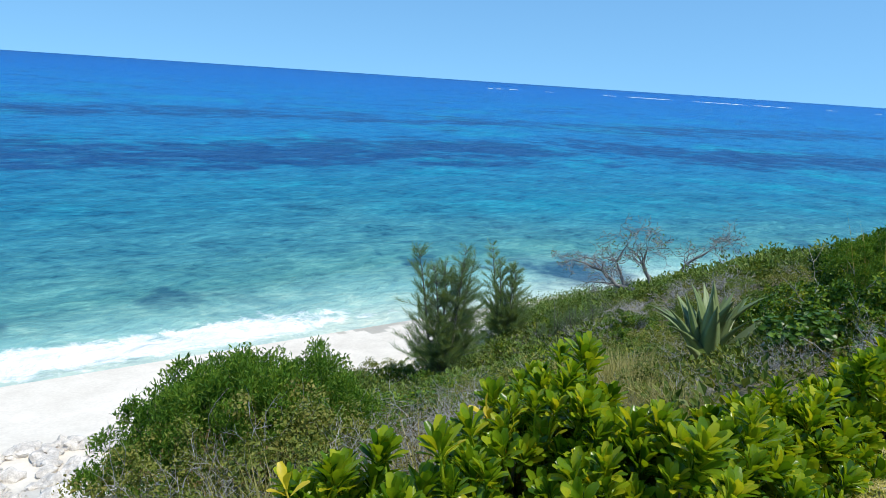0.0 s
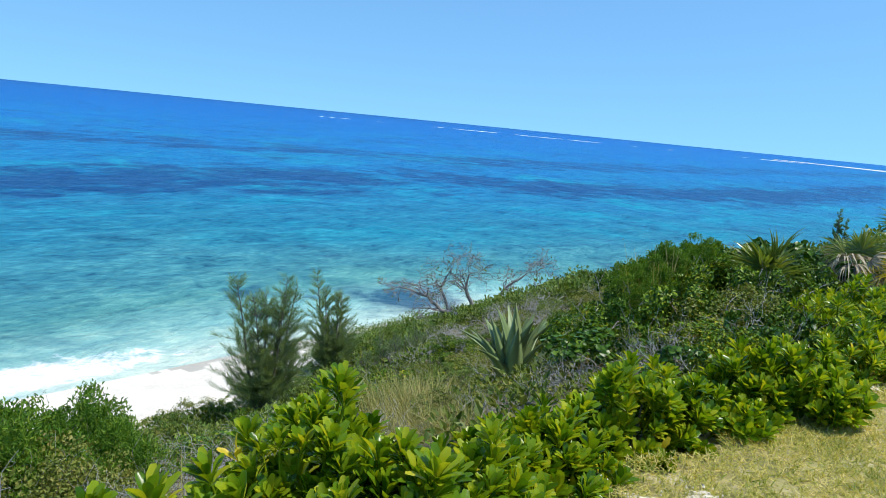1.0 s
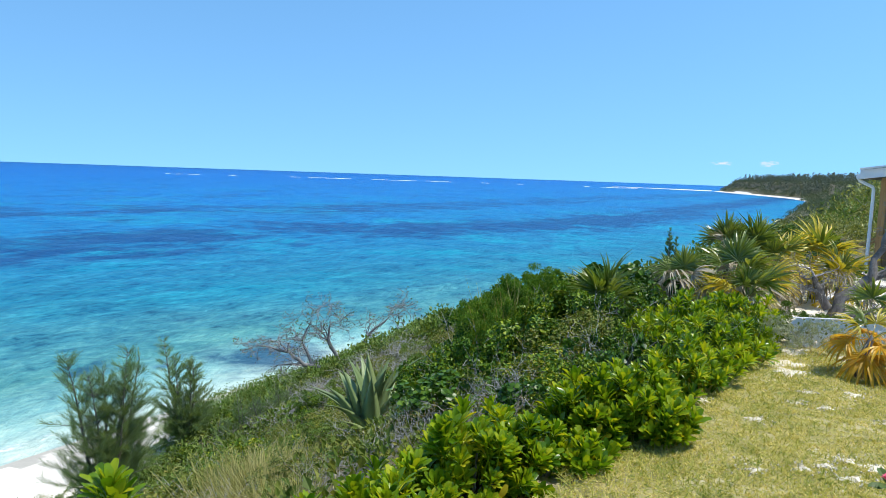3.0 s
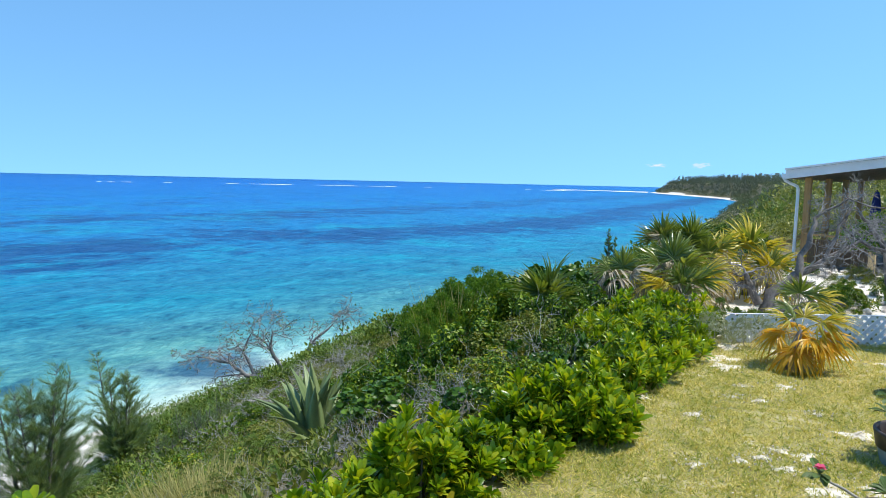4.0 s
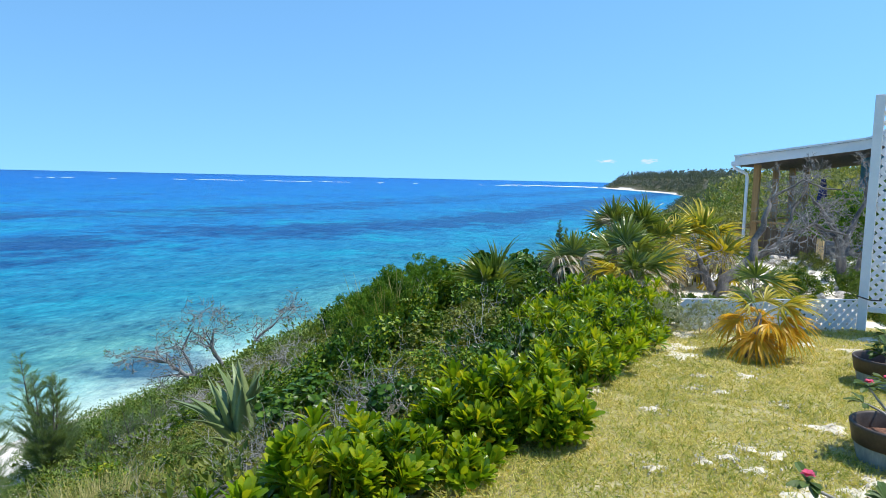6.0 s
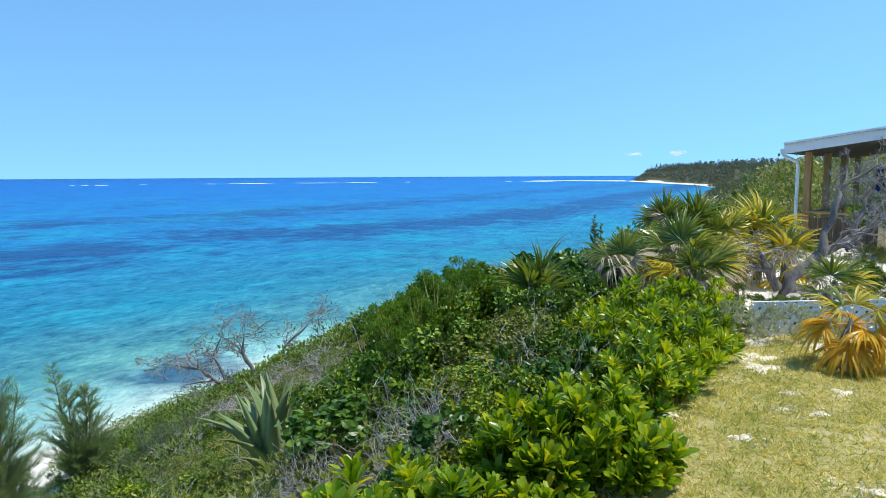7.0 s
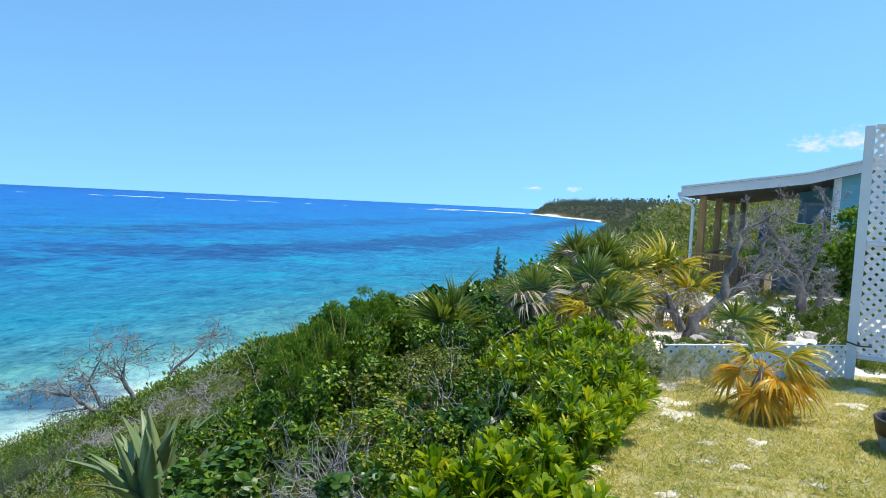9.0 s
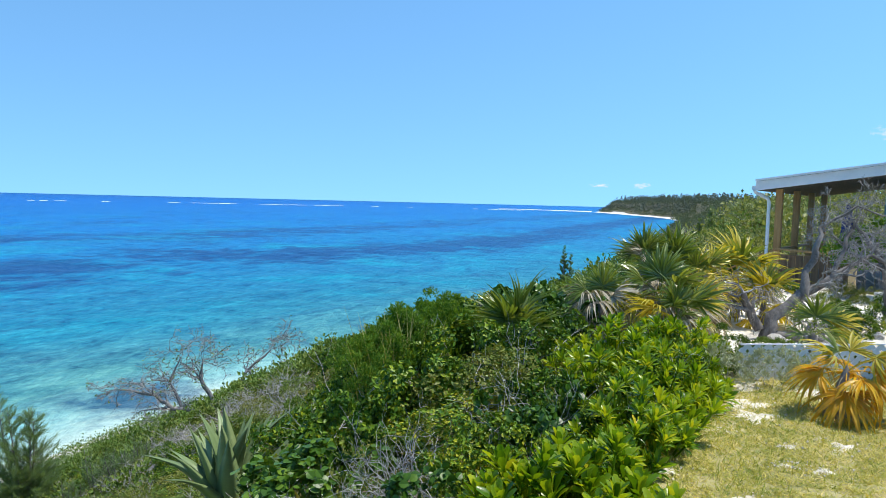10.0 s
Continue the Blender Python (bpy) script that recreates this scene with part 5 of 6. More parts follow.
# fan palms along the crest and in the sandy bed
fan_palm(5.05, 6.95, 0.40, 0.82, 21, (0.95, 0.05, 0.0), "low green fan palm growing out of the thicket", 10, 25, 80)
fan_palm(6.45, 7.35, 0.55, 0.56, 22, (0.2, 0.15, 0.65), "fan palm with many dead grey fronds", 22, -60, 75)
fan_palm(7.05, 7.0, 0.50, 0.68, 23, (0.45, 0.2, 0.35), "fan palm with green and dry fronds", 20, -50, 80)
fan_palm(7.40, 7.80, 0.84, 0.60, 24, (0.95, 0.0, 0.05), "taller green fan palm with a few upright fronds", 9, 35, 88)
fan_palm(7.88, 7.85, 0.66, 0.70, 46, (0.72, 0.05, 0.23), "full green fan palm above the thicket", 19, -45, 85)
fan_palm(6.75, 6.35, 0.32, 0.60, 25, (0.6, 0.25, 0.15), "green fan palm beside the sandy bed", 16, -20, 80)
fan_palm(8.1, 7.6, 0.56, 0.72, 26, (0.15, 0.7, 0.15), "yellowing fan palm in the sandy bed", 16, -40, 75)
fan_palm(9.15, 7.95, 0.50, 0.74, 27, (0.15, 0.75, 0.1), "yellowing fan palm in the sandy bed", 16, -30, 75)
fan_palm(8.6, 9.0, 0.50, 0.72, 28, (0.6, 0.2, 0.2), "green fan palm near the porch", 14, -25, 75)
fan_palm(8.95, 7.25, 0.30, 0.66, 41, (0.1, 0.8, 0.1), "yellowing fan palm in the sandy bed", 14, -30, 75)
fan_palm(8.2, 8.4, 0.45, 0.7, 43, (0.45, 0.4, 0.15), "yellowing fan palm in the sandy bed", 14, -30, 75)
fan_palm(7.50, 7.0, 0.30, 0.62, 44, (0.25, 0.5, 0.25), "yellowing fan palm in the sandy bed", 15, -45, 75)
fan_palm(7.9, 5.6, 0.25, 0.5, 45, (0.8, 0.2, 0.0), "small green fan palm behind the lattice fence", 8, 10, 75)
GOLDEN = [(128, -34, "gold", 0.59, 0), (55, -12, "gold", 0.50, -20), (205, -22, "gold", 0.54, 25), (228, 0, "gold", 0.54, 20), (160, -6, "gold", 0.47, 0),
          (240, 26, "yellow", 0.56, 10), (205, 36, "yellow", 0.52, 10), (75, 44, "yellow", 0.41, -10), (300, 50, "yellow", 0.41, 0), (20, 62, "green", 0.36, 0),
          (330, 10, "gold", 0.45, 0), (20, -4, "gold", 0.45, 0), (95, -52, "dry", 0.41, 0), (60, -62, "dry", 0.43, 10), (160, -66, "dry", 0.38, 0), (280, -20, "gold", 0.45, 10)]
fan_palm(6.26, 4.02, 0.36, 0.8, 30, (0, 1, 0), "yellowing fan palm with drooping golden fronds on the lawn", len(GOLDEN), lean=(0.12, 0.0), given=GOLDEN, girth=0.6)
# casuarinas
casuarina(-4.20, 18.8, ground_z(-4.20, 18.8), 5.0, 31, 44000, 0.38, 6, width=0.007)
casuarina(-2.75, 23.4, ground_z(-2.75, 23.4), 4.2, 32, 30000, 0.38, 4, width=0.007)
for i, (x, y, tall) in enumerate([(-1.0, 19.8, 1.35), (-0.45, 20.3, 1.6), (0.15, 20.0, 1.5), (0.6, 20.6, 1.3)]):
    casuarina(x, y, ground_z(x, y), tall, 60 + i, 5000, 0.62, 5, "low bushy casuarina seedling on the slope above the beach", 0.008)
casuarina(15.4, 22.9, ground_z(15.4, 22.9), 0.22 - ground_z(15.4, 22.9), 33, 9000, 0.20, 3, "small casuarina sapling on the crest", 0.010)
for i, (x, y, crest) in enumerate([(-3.95, 4.35, -1.20), (-3.72, 4.45, -1.32), (-3.50, 4.62, -1.18), (-4.25, 4.2, -1.6), (-2.55, 4.75, -1.15)]):
    casuarina(x, y, ground_z(x, y), crest - ground_z(x, y), 34 + i, 3200, 0.20, 2, "thin casuarina sapling on the slope", 0.006)
for i, (x, y, tall) in enumerate([(35.5, 38.2, 2.0), (37.0, 38.6, 2.6), (38.0, 40.0, 2.2), (31.0, 31.5, 1.6), (42.0, 43.6, 1.8)]):
    casuarina(x, y, ground_z(x, y), tall, 70 + i, 3500, 0.22, 2, "feathery casuarina rising out of the dune thicket", 0.03)
for i in range(64):
    au, as_ = pr.uniform(-15, 3), pr.uniform(3.2, 13.5)
    x, y = at_us(au, as_)
    seed += 1
    if math.hypot(x + 4.2, y - 18.8) < 1.2 or math.hypot(x + 2.85, y - 23.4) < 1.0 or math.hypot(x + 0.2, y - 20.2) < 1.0 or math.hypot(x - 2.6, y - 25.5) < 2.0 or not seen_slope(x, y) or as_ < 7.5 and au < -6:
        continue
    plant((K_GREY, K_THICKET, K_GREY, K_CEDAR)[i % 4], x, y, pr.uniform(0.5, 0.9), pr.uniform(0.35, 0.6), seed)
# dead trees
dead_tree("dead_tree", 8.25, 6.57, 0.0, [
    [(0, 0, 0, 0.085), (0.10, 0.28, 0, 0.07), (0.42, 0.55, 0, 0.06), (0.80, 0.78, 0.1, 0.045), (1.15, 1.00, 0.1, 0.02)],
    [(0.42, 0.55, 0, 0.05), (0.56, 0.95, 0.1, 0.04), (0.60, 1.20, 0.1, 0.03), (0.72, 1.42, 0.2, 0.02), (1.10, 1.62, 0.2, 0.014), (1.60, 1.52, 0.2, 0.01)],
    [(-0.05, 0.1, 0, 0.06), (-0.18, 0.35, 0.05, 0.05), (-0.25, 0.55, 0.05, 0.035)],
    [(0.05, 0.08, 0, 0.06), (0.40, 0.03, -0.1, 0.05), (0.65, 0.02, -0.1, 0.035)],
    [(0.80, 0.78, 0.1, 0.03), (1.05, 1.25, 0.3, 0.022), (1.25, 1.55, 0.4, 0.014)],
    [(0.80, 0.78, 0.1, 0.03), (1.30, 1.05, 0.2, 0.02), (1.75, 0.90, 0.2, 0.012)]], 51, "dead grey tree with a tangle of bare twigs by the porch", 4, 3, reach=0.26, least=0.002, twig=M_GREYTWIG)
dead_tree("dead_tree", 11.5, 7.3, -0.05, [
    [(0, 0, 0, 0.085), (-0.05, 0.35, 0, 0.075), (-0.12, 0.75, 0, 0.06), (-0.30, 1.15, 0.1, 0.04), (-0.55, 1.45, 0.1, 0.02)],
    [(-0.08, 0.55, 0, 0.05), (0.15, 0.95, 0.1, 0.04), (0.30, 1.40, 0.1, 0.03), (0.25, 1.75, 0.1, 0.015)],
    [(-0.12, 0.75, 0, 0.04), (-0.45, 0.95, 0.1, 0.03), (-0.85, 1.25, 0.1, 0.015)],
    [(0.02, 0.1, 0, 0.05), (0.18, 0.3, -0.1, 0.04), (0.22, 0.55, -0.1, 0.02)]], 53, "dead grey tree with drooping bare twigs beside the house", 4, 3, reach=0.24, least=0.0025, twig=M_GREYTWIG)
dead_tree("dead_shrub_tree", 2.75, 26.6, -7.0, [
    [(0, 0, 0, 0.119), (-0.5, 0.6, 0, 0.101), (-1.1, 0.7, 0, 0.085), (-1.6, 1.15, 0, 0.059), (-2.6, 1.4, 0, 0.025)],
    [(0, 0, 0, 0.119), (0.1, 0.8, 0.2, 0.092), (-0.3, 1.5, 0.2, 0.068), (-0.2, 2.1, 0.2, 0.025)],
    [(0, 0, 0, 0.119), (0.8, 0.9, 0, 0.085), (1.1, 1.7, 0, 0.059), (1.8, 2.3, 0, 0.025)],
    [(-0.8, 0.65, 0, 0.068), (-1.2, 1.5, 0.2, 0.051), (-0.9, 2.1, 0.2, 0.020)],
    [(0.2, 0.4, 0, 0.085), (1.5, 1.1, 0.3, 0.059), (2.6, 2.0, 0.3, 0.025)]], 52, "half-dead spreading tree with pale bare branches above the beach", 3, 5, 420, 1.18, (1, 0), 0.62, 0.008, bark=M_GREYTWIG, twig=M_GREYTWIG)

# ---------------------------------------------------------------- scrub and woods too many to count
LEAF_CARD = (np.array([(0, 0, 0), (0.32, 0.45, 0.10), (0, 1, -0.1), (-0.32, 0.45, 0.10)]), np.array([(0, 1, 2, 3)]))


def scrub(name, places, sizes, leaves, leaf, material, label, seed, tall=0.7):
    r = np.random.default_rng(seed)
    acc = Acc()
    n = len(places)
    D = unit(r.normal(0, 1, (n, leaves, 3)) + np.array([0, 0, 0.35]))
    D[..., 2] = np.abs(D[..., 2])
    P = places[:, None] + D * sizes[:, None, None] * np.array([1, 1, tall]) * r.uniform(0.55, 1.0, (n, leaves, 1))
    W = D + r.normal(0, 0.6, D.shape) + np.array([0, 0, 0.4])
    X, Y, Z = axes_along(W.reshape(-1, 3), spin=1.2, r=r)
    acc.scatter(*LEAF_CARD, X, Y, Z, P.reshape(-1, 3), (leaf * sizes[:, None] * r.uniform(0.6, 1.3, (n, leaves))).reshape(-1))
    tagged(new(name, acc.mesh(name, material)), label, "scrub", kind="stuff")


def spread(r, n, u0, u1, s0, s1):
    u, s = r.uniform(u0, u1, n), r.uniform(s0, s1, n)
    off = s - bulge(u)
    return np.stack([P0.x + u * U.x + off * N.x, P0.y + u * U.y + off * N.y, height(u, s)], -1), u, s


gr = np.random.default_rng(9)
P, u, s = spread(gr, 800, -26, 4, 7.4, 15.0)
P = P[[seen_slope(*q[:2]) and (b_ > 9.5 or a_ > -17) for q, a_, b_ in zip(P, u, s)]]
P = P[(np.hypot(P[:, 0] - 2.6, P[:, 1] - 19.8) > 2.4) & (np.hypot(P[:, 0] + 4.2, P[:, 1] - 18.8) > 0.9) & (np.hypot(P[:, 0] + 2.85, P[:, 1] - 23.4) > 0.9)]
half = gr.random(len(P)) < 0.5
Q, qu, qs = spread(gr, 520, -7.5, 6.0, 1.6, 8.0)
Q = Q[qs > 1.6 + 2.2 * (1 - smooth(qu, -6.5, -2.0))]
scrub("shore_scrub", Q, 0.25 + 0.6 * gr.random(len(Q)) ** 1.8, 130, 0.115, M_BAYCEDAR, "grey-green scrub reaching down to the water's edge", 68, 1.0)
scrub("grey_scrub", P[~half], 0.28 + 0.50 * gr.random((~half).sum()) ** 1.6, 130, 0.17, M_BAYCEDAR, "grey-green scrub scattered over the lower slope", 67, 0.95)
P = P[half]
scrub("slope_scrub", P, 0.28 + 0.50 * gr.random(len(P)) ** 1.6, 130, 0.18, M_SLOPE, "low olive scrub covering the lower slope", 61, 0.8)
P, u, s = spread(gr, 2200, -25, -2, 14.0, 24.6)
P = P[[seen_slope(*q[:2]) and math.hypot(q[0] + 1.2, q[1] - 3.6) > 2.3 for q in P]]
scrub("ground_cover", P, gr.uniform(0.16, 0.34, len(P)), 30, 0.26, M_SLOPE, "low creeping green cover between the shrubs", 60, 0.6)
P, u, s = spread(gr, 2000, -5, 60, -0.2, 24.0)
P = P[s > 5.6 - 6.0 * smooth(u, 3, 9)]
scrub("bluff_scrub", P, gr.uniform(0.35, 0.9, len(P)), 70, 0.19, M_BAYCEDAR, "grey-green scrub on the bluff beyond the palms", 62, 0.9)
P, u, s = spread(gr, 1500, 6, 90, 19.5, 50.0)
P = P[(P[:, 0] - 1.6) * 0.752 > (P[:, 1] - 0.2) * 0.659]          # thicket cut off on a bearing from the camera, to fit its view
k = len(P)
scrub("hill_thicket", P[:k // 2], 0.4 + 1.7 * gr.random(k // 2) ** 2.0, 120, 0.15, M_HILL, "tall green thicket on the dune behind the house", 63, 1.1)
scrub("dune_scrub", P[k // 2:], 0.4 + 1.0 * gr.random(k - k // 2), 100, 0.13, M_BAYCEDAR, "grey-green scrub filling the dune thicket", 69, 1.0)
for _ in range(46):
    hu, hs = gr.uniform(5, 42), gr.uniform(19.5, 37)
    hx, hy = at_us(hu, hs - bulge(hu))
    seed += 1
    if (hx - 1.6) * 0.72 > (hy - 0.2) * 0.659:
        plant(K_HILL, hx, hy, gr.uniform(0.9, 1.9), gr.uniform(0.8, 1.7), seed)
P, u, s = spread(gr, 260, 2.8, 8.5, 22.5, 38.0)
scrub("yard_scrub", P, 0.3 + 0.6 * gr.random(len(P)), 110, 0.13, M_HILL, "low green scrub behind the porch", 70, 0.9)
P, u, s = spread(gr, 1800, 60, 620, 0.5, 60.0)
scrub("coast_scrub", P, gr.uniform(1.0, 2.0, len(P)) * (0.8 + u / 700), 40, 0.24, M_HAZEDLEAF, "green scrub along the distant shore", 64, 0.9)
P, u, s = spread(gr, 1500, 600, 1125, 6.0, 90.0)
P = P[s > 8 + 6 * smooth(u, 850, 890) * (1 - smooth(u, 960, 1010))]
scrub("headland_scrub", P, gr.uniform(2.0, 3.4, len(P)), 30, 0.36, M_HAZEDLEAF, "scrub on the distant headland", 65, 0.8)


def far_woods():
    r = np.random.default_rng(66)
    P, u, s = spread(r, 2300, 640, 1112, 7.0, 110.0)
    P = P[s > 9 + 9 * smooth(u, 850, 890) * (1 - smooth(u, 960, 1010))]
    acc = Acc()
    lv = 46
    n = len(P)
    H = 3.2 + 7.0 * r.random(n) ** 3.0
    keep = s > 9 + 9 * smooth(u, 850, 890) * (1 - smooth(u, 960, 1010))
    H = H * np.clip((1125 - u[keep]) / 110, 0.35, 1.0)
    t = r.uniform(0.1, 1.0, (n, lv))
    a = r.uniform(0, 6.28, (n, lv))
    w = (1 - t) * 0.22 * H[:, None] + 0.25
    Q = P[:, None] + np.stack([np.cos(a) * w, np.sin(a) * w, t * H[:, None]], -1)
    W = np.stack([np.cos(a), np.sin(a), np.full_like(a, 1.3)], -1)
    X, Y, Z = axes_along(W.reshape(-1, 3), spin=1.0, r=r)
    acc.scatter(*LEAF_CARD, X, Y, Z, Q.reshape(-1, 3), (0.15 * H[:, None] * r.uniform(0.6, 1.3, (n, lv))).reshape(-1))
    tagged(new("headland_woods", acc.mesh("headland_woods", M_HAZEDWOOD)), "dark casuarina woods on the distant headland", "woods", kind="stuff")


far_woods()

# ---------------------------------------------------------------- turf
def build_turf():
    r = np.random.default_rng(71)
    n = 420000
    x, y = r.uniform(1.5, 9.6, n), r.uniform(-0.2, 5.6, n)
    m = 90000
    x, y = np.concatenate([x, r.uniform(-8, 16, m)]), np.concatenate([y, r.uniform(-11, 5.6, m)])
    n += m
    near = np.clip(5.0 / np.hypot(x - 1.2, y + 0.8), 0.45, 1.0)
    pick = r.random(n) < near
    x, y = x[pick], y[pick]
    n = len(x)
    u = (x - P0.x) * U.x + (y - P0.y) * U.y
    s = (x - P0.x) * N.x + (y - P0.y) * N.y
    edge = 24.9 + 0.25 * np.sin(u * 2.1) + 0.15 * np.sin(u * 5.3)
    keep = (s > edge) & (y < 5.1 - 0.27 * (x - 6.4))
    for px, py, pr_, *_ in PATCHES:
        keep &= ((x - px) ** 2 + (y - py) ** 2 > (pr_ * 0.9) ** 2) | (r.random(n) < 0.75)
    bare = np.sin(x * 3.1 + 2 * np.sin(y * 1.7)) * np.sin(y * 3.7 + 1.5 * np.sin(x * 2.3))
    keep &= r.random(n) < np.clip(0.9 - 0.3 * bare, 0.45, 1)
    spots = np.sin(x * 11 + 3 * np.sin(y * 4.1)) * np.sin(y * 12.3 + 3 * np.sin(x * 3.7)) + 0.5 * np.sin(x * 2.1 + y * 1.3)
    keep &= (spots < 0.95) | (r.random(n) < 0.35)
    x, y = x[keep], y[keep]
    n = len(x)
    P = np.stack([x, y, np.full(n, 0.0)], -1)
    W = np.stack([r.normal(0, 0.8, n), r.normal(0, 0.8, n), r.uniform(0.25, 0.85, n)], -1)
    X, Y, Z = axes_along(W, spin=1.0, r=r)
    acc = Acc()
    V = np.array([(-0.075, 0, 0), (0.075, 0, 0), (0.03, 1, -0.10), (-0.03, 1, -0.10)])
    acc.scatter(V, np.array([(0, 1, 2, 3)]), X, Y, Z, P, r.uniform(0.018, 0.048, n))
    tagged(new("turf", acc.mesh("turf", M_TURF)), "coarse sun-bleached yellow-green turf of the lawn", "grass", kind="stuff")


PATCHES = [(4.42, 1.76, 0.14), (4.61, 2.34, 0.05), (4.40, 2.28, 0.05), (4.70, 2.22, 0.08), (4.22, 2.27, 0.05), (4.42, 2.09, 0.07), (3.82, 1.73, 0.07), (5.39, 2.44, 0.11), (4.92, 1.77, 0.09), (4.72, 1.70, 0.10),
           (5.27, 3.27, 0.06), (5.78, 3.54, 0.09), (5.42, 3.66, 0.04), (5.72, 4.23, 0.17), (4.51, 3.11, 0.06), (8.01, 4.21, 0.15), (7.44, 3.92, 0.13), (6.33, 4.97, 0.20), (3.89, 2.29, 0.05), (8.08, 4.72, 0.13), (5.47, 2.88, 0.05),
           (5.11, 3.42, 0.04), (5.90, 4.50, 0.18), (6.75, 4.60, 0.16), (7.20, 4.25, 0.12), (4.35, 3.57, 0.06), (1.95, 1.55, 0.08), (2.25, 1.65, 0.07), (3.30, 1.30, 0.05), (2.90, 1.00, 0.05), (4.55, 1.55, 0.08)]
build_turf()


def build_patches():
    r = np.random.default_rng(72)
    for px, py, rad in PATCHES:
        n, V, F = 26, [(0, 0, 0.009)], []
        for ring_, zz in ((0.5, 0.006), (1.0, -0.012)):
            for j in range(n):
                a = 2 * math.pi * j / n
                k = rad * ring_ * (1 + 0.35 * math.sin(3 * a + px * 7) + 0.25 * math.sin(5 * a + py * 9) + r.normal(0, 0.22))
                V.append((1.3 * k * math.cos(a), 0.9 * k * math.sin(a), zz + r.normal(0, 0.002)))
        Q = [(1 + j, 1 + (j + 1) % n, 1 + n + (j + 1) % n, 1 + n + j) for j in range(n)]
        T = [(0, 1 + (j + 1) % n, 1 + j) for j in range(n)]
        ob = new("sand_patch", mesh_np("sand_patch", np.array(V), [np.array(Q)[:, ::-1], np.array(T)[:, ::-1]], M_PATCH, True))
        ob.location = (px, py, 0.004)
        tagged(ob, "bare patch of pale sand in the lawn", "sand", kind="structure")


build_patches()
# crumbs of pale limestone and sand scattered round the bare patches
crumb_rng = np.random.default_rng(74)
C = np.array([(px + crumb_rng.normal(0, rad * 1.5), py + crumb_rng.normal(0, rad * 1.0), 0.012) for px, py, rad in PATCHES for _ in range(40)])
C = C[(C[:, 0] - P0.x) * N.x + (C[:, 1] - P0.y) * N.y > 24.9]
acc = Acc()
X, Y, Z = axes_along(crumb_rng.normal(0, 1, (len(C), 3)), spin=3.0, r=crumb_rng)
acc.scatter(np.array([(1, 0, 0), (-0.6, 0.9, 0), (-0.6, -0.9, 0), (0, 0, 0.8), (0, 0, -0.8)]), np.array([(0, 1, 3), (1, 2, 3), (2, 0, 3), (1, 0, 4), (2, 1, 4), (0, 2, 4)]), X, Y, Z, C, 0.003 + 0.010 * crumb_rng.random(len(C)) ** 2)
tagged(new("sand_crumbs", acc.mesh("sand_crumbs", M_PATCH)), "crumbs of pale sand and limestone in the lawn", "gravel", kind="stuff")

# ---------------------------------------------------------------- greenery round the house
for x, y, rad, tall in [(13.8, 8.3, 1.0, 1.8), (14.4, 7.85, 1.05, 1.9), (13.35, 8.9, 0.75, 1.5), (13.8, 8.1, 0.75, 0.8), (14.25, 7.65, 0.85, 0.95)]:
    seed += 1
    plant(K_YARD, x, y, rad, tall, seed)
for x, y, rad, tall in [(12.7, 7.0, 0.5, 0.6), (11.9, 7.4, 0.5, 0.5), (9.7, 6.6, 0.45, 0.45), (11.0, 9.6, 0.6, 0.32), (12.3, 10.2, 0.6, 0.35), (10.2, 9.2, 0.6, 0.4), (7.3, 5.6, 0.35, 0.35), (8.8, 5.9, 0.22, 0.28), (9.3, 6.3, 0.2, 0.3), (9.9, 6.6, 0.24, 0.32), (10.4, 7.4, 0.25, 0.3), (9.0, 5.3, 0.2, 0.25), (10.9, 6.6, 0.3, 0.4), (9.7, 5.6, 0.2, 0.3), (11.2, 7.9, 0.25, 0.3), (7.0, 6.0, 0.4, 0.4), (12.9, 13.4, 0.9, 0.5), (11.6, 12.2, 0.8, 0.4), (9.6, 10.4, 0.9, 0.7), (10.6, 11.4, 0.9, 0.6), (14.8, 15.0, 1.2, 0.9)]:
    seed += 1
    plant(K_THICKET if seed % 3 else K_CEDAR, x, y, rad, tall, seed)

for k in range(9):
    seed += 1
    plant(K_THICKET if k % 3 else K_OLIVE, 8.15 - 0.21 * k, 4.85 + 0.058 * k, 0.17, 0.24 + 0.03 * (k % 3), seed)
# ---------------------------------------------------------------- stones
def stone_mesh(r):
    bm = bmesh.new()
    bmesh.ops.create_icosphere(bm, subdivisions=2, radius=0.5)
    f = r.uniform(0.6, 1.2, 3)
    for v in bm.verts:
        k = 1 + 0.55 * noise.noise(v.co * 2.6 + Vector(f * 9)) + 0.2 * noise.noise(v.co * 6.0 + Vector(f * 5))
        v.co = Vector((v.co.x * f[0] * k, v.co.y * f[1] * k, v.co.z * 0.6 * k))
    me = bpy.data.meshes.new("stone")
    bm.to_mesh(me)
    bm.free()
    me.materials.append(M_ROCK)
    return me


STONES = variants(6, stone_mesh)


def stones(n, fun, lo, hi, label, group, seed, category="rock"):
    r = np.random.default_rng(seed)
    for i in range(n):
        x, y = fun(r)
        k = r.uniform(lo, hi) ** 1.0
        ob = new("limestone_rock", STONES[i % 6])
        ob.matrix_basis = Matrix.Translation((x, y, ground_z(x, y) + 0.12 * k)) @ Euler((r.normal(0, 0.2), r.normal(0, 0.2), r.uniform(0, 6))).to_matrix().to_4x4() @ Matrix.Diagonal((k, k, k, 1))
        tagged(ob, label, category, group)


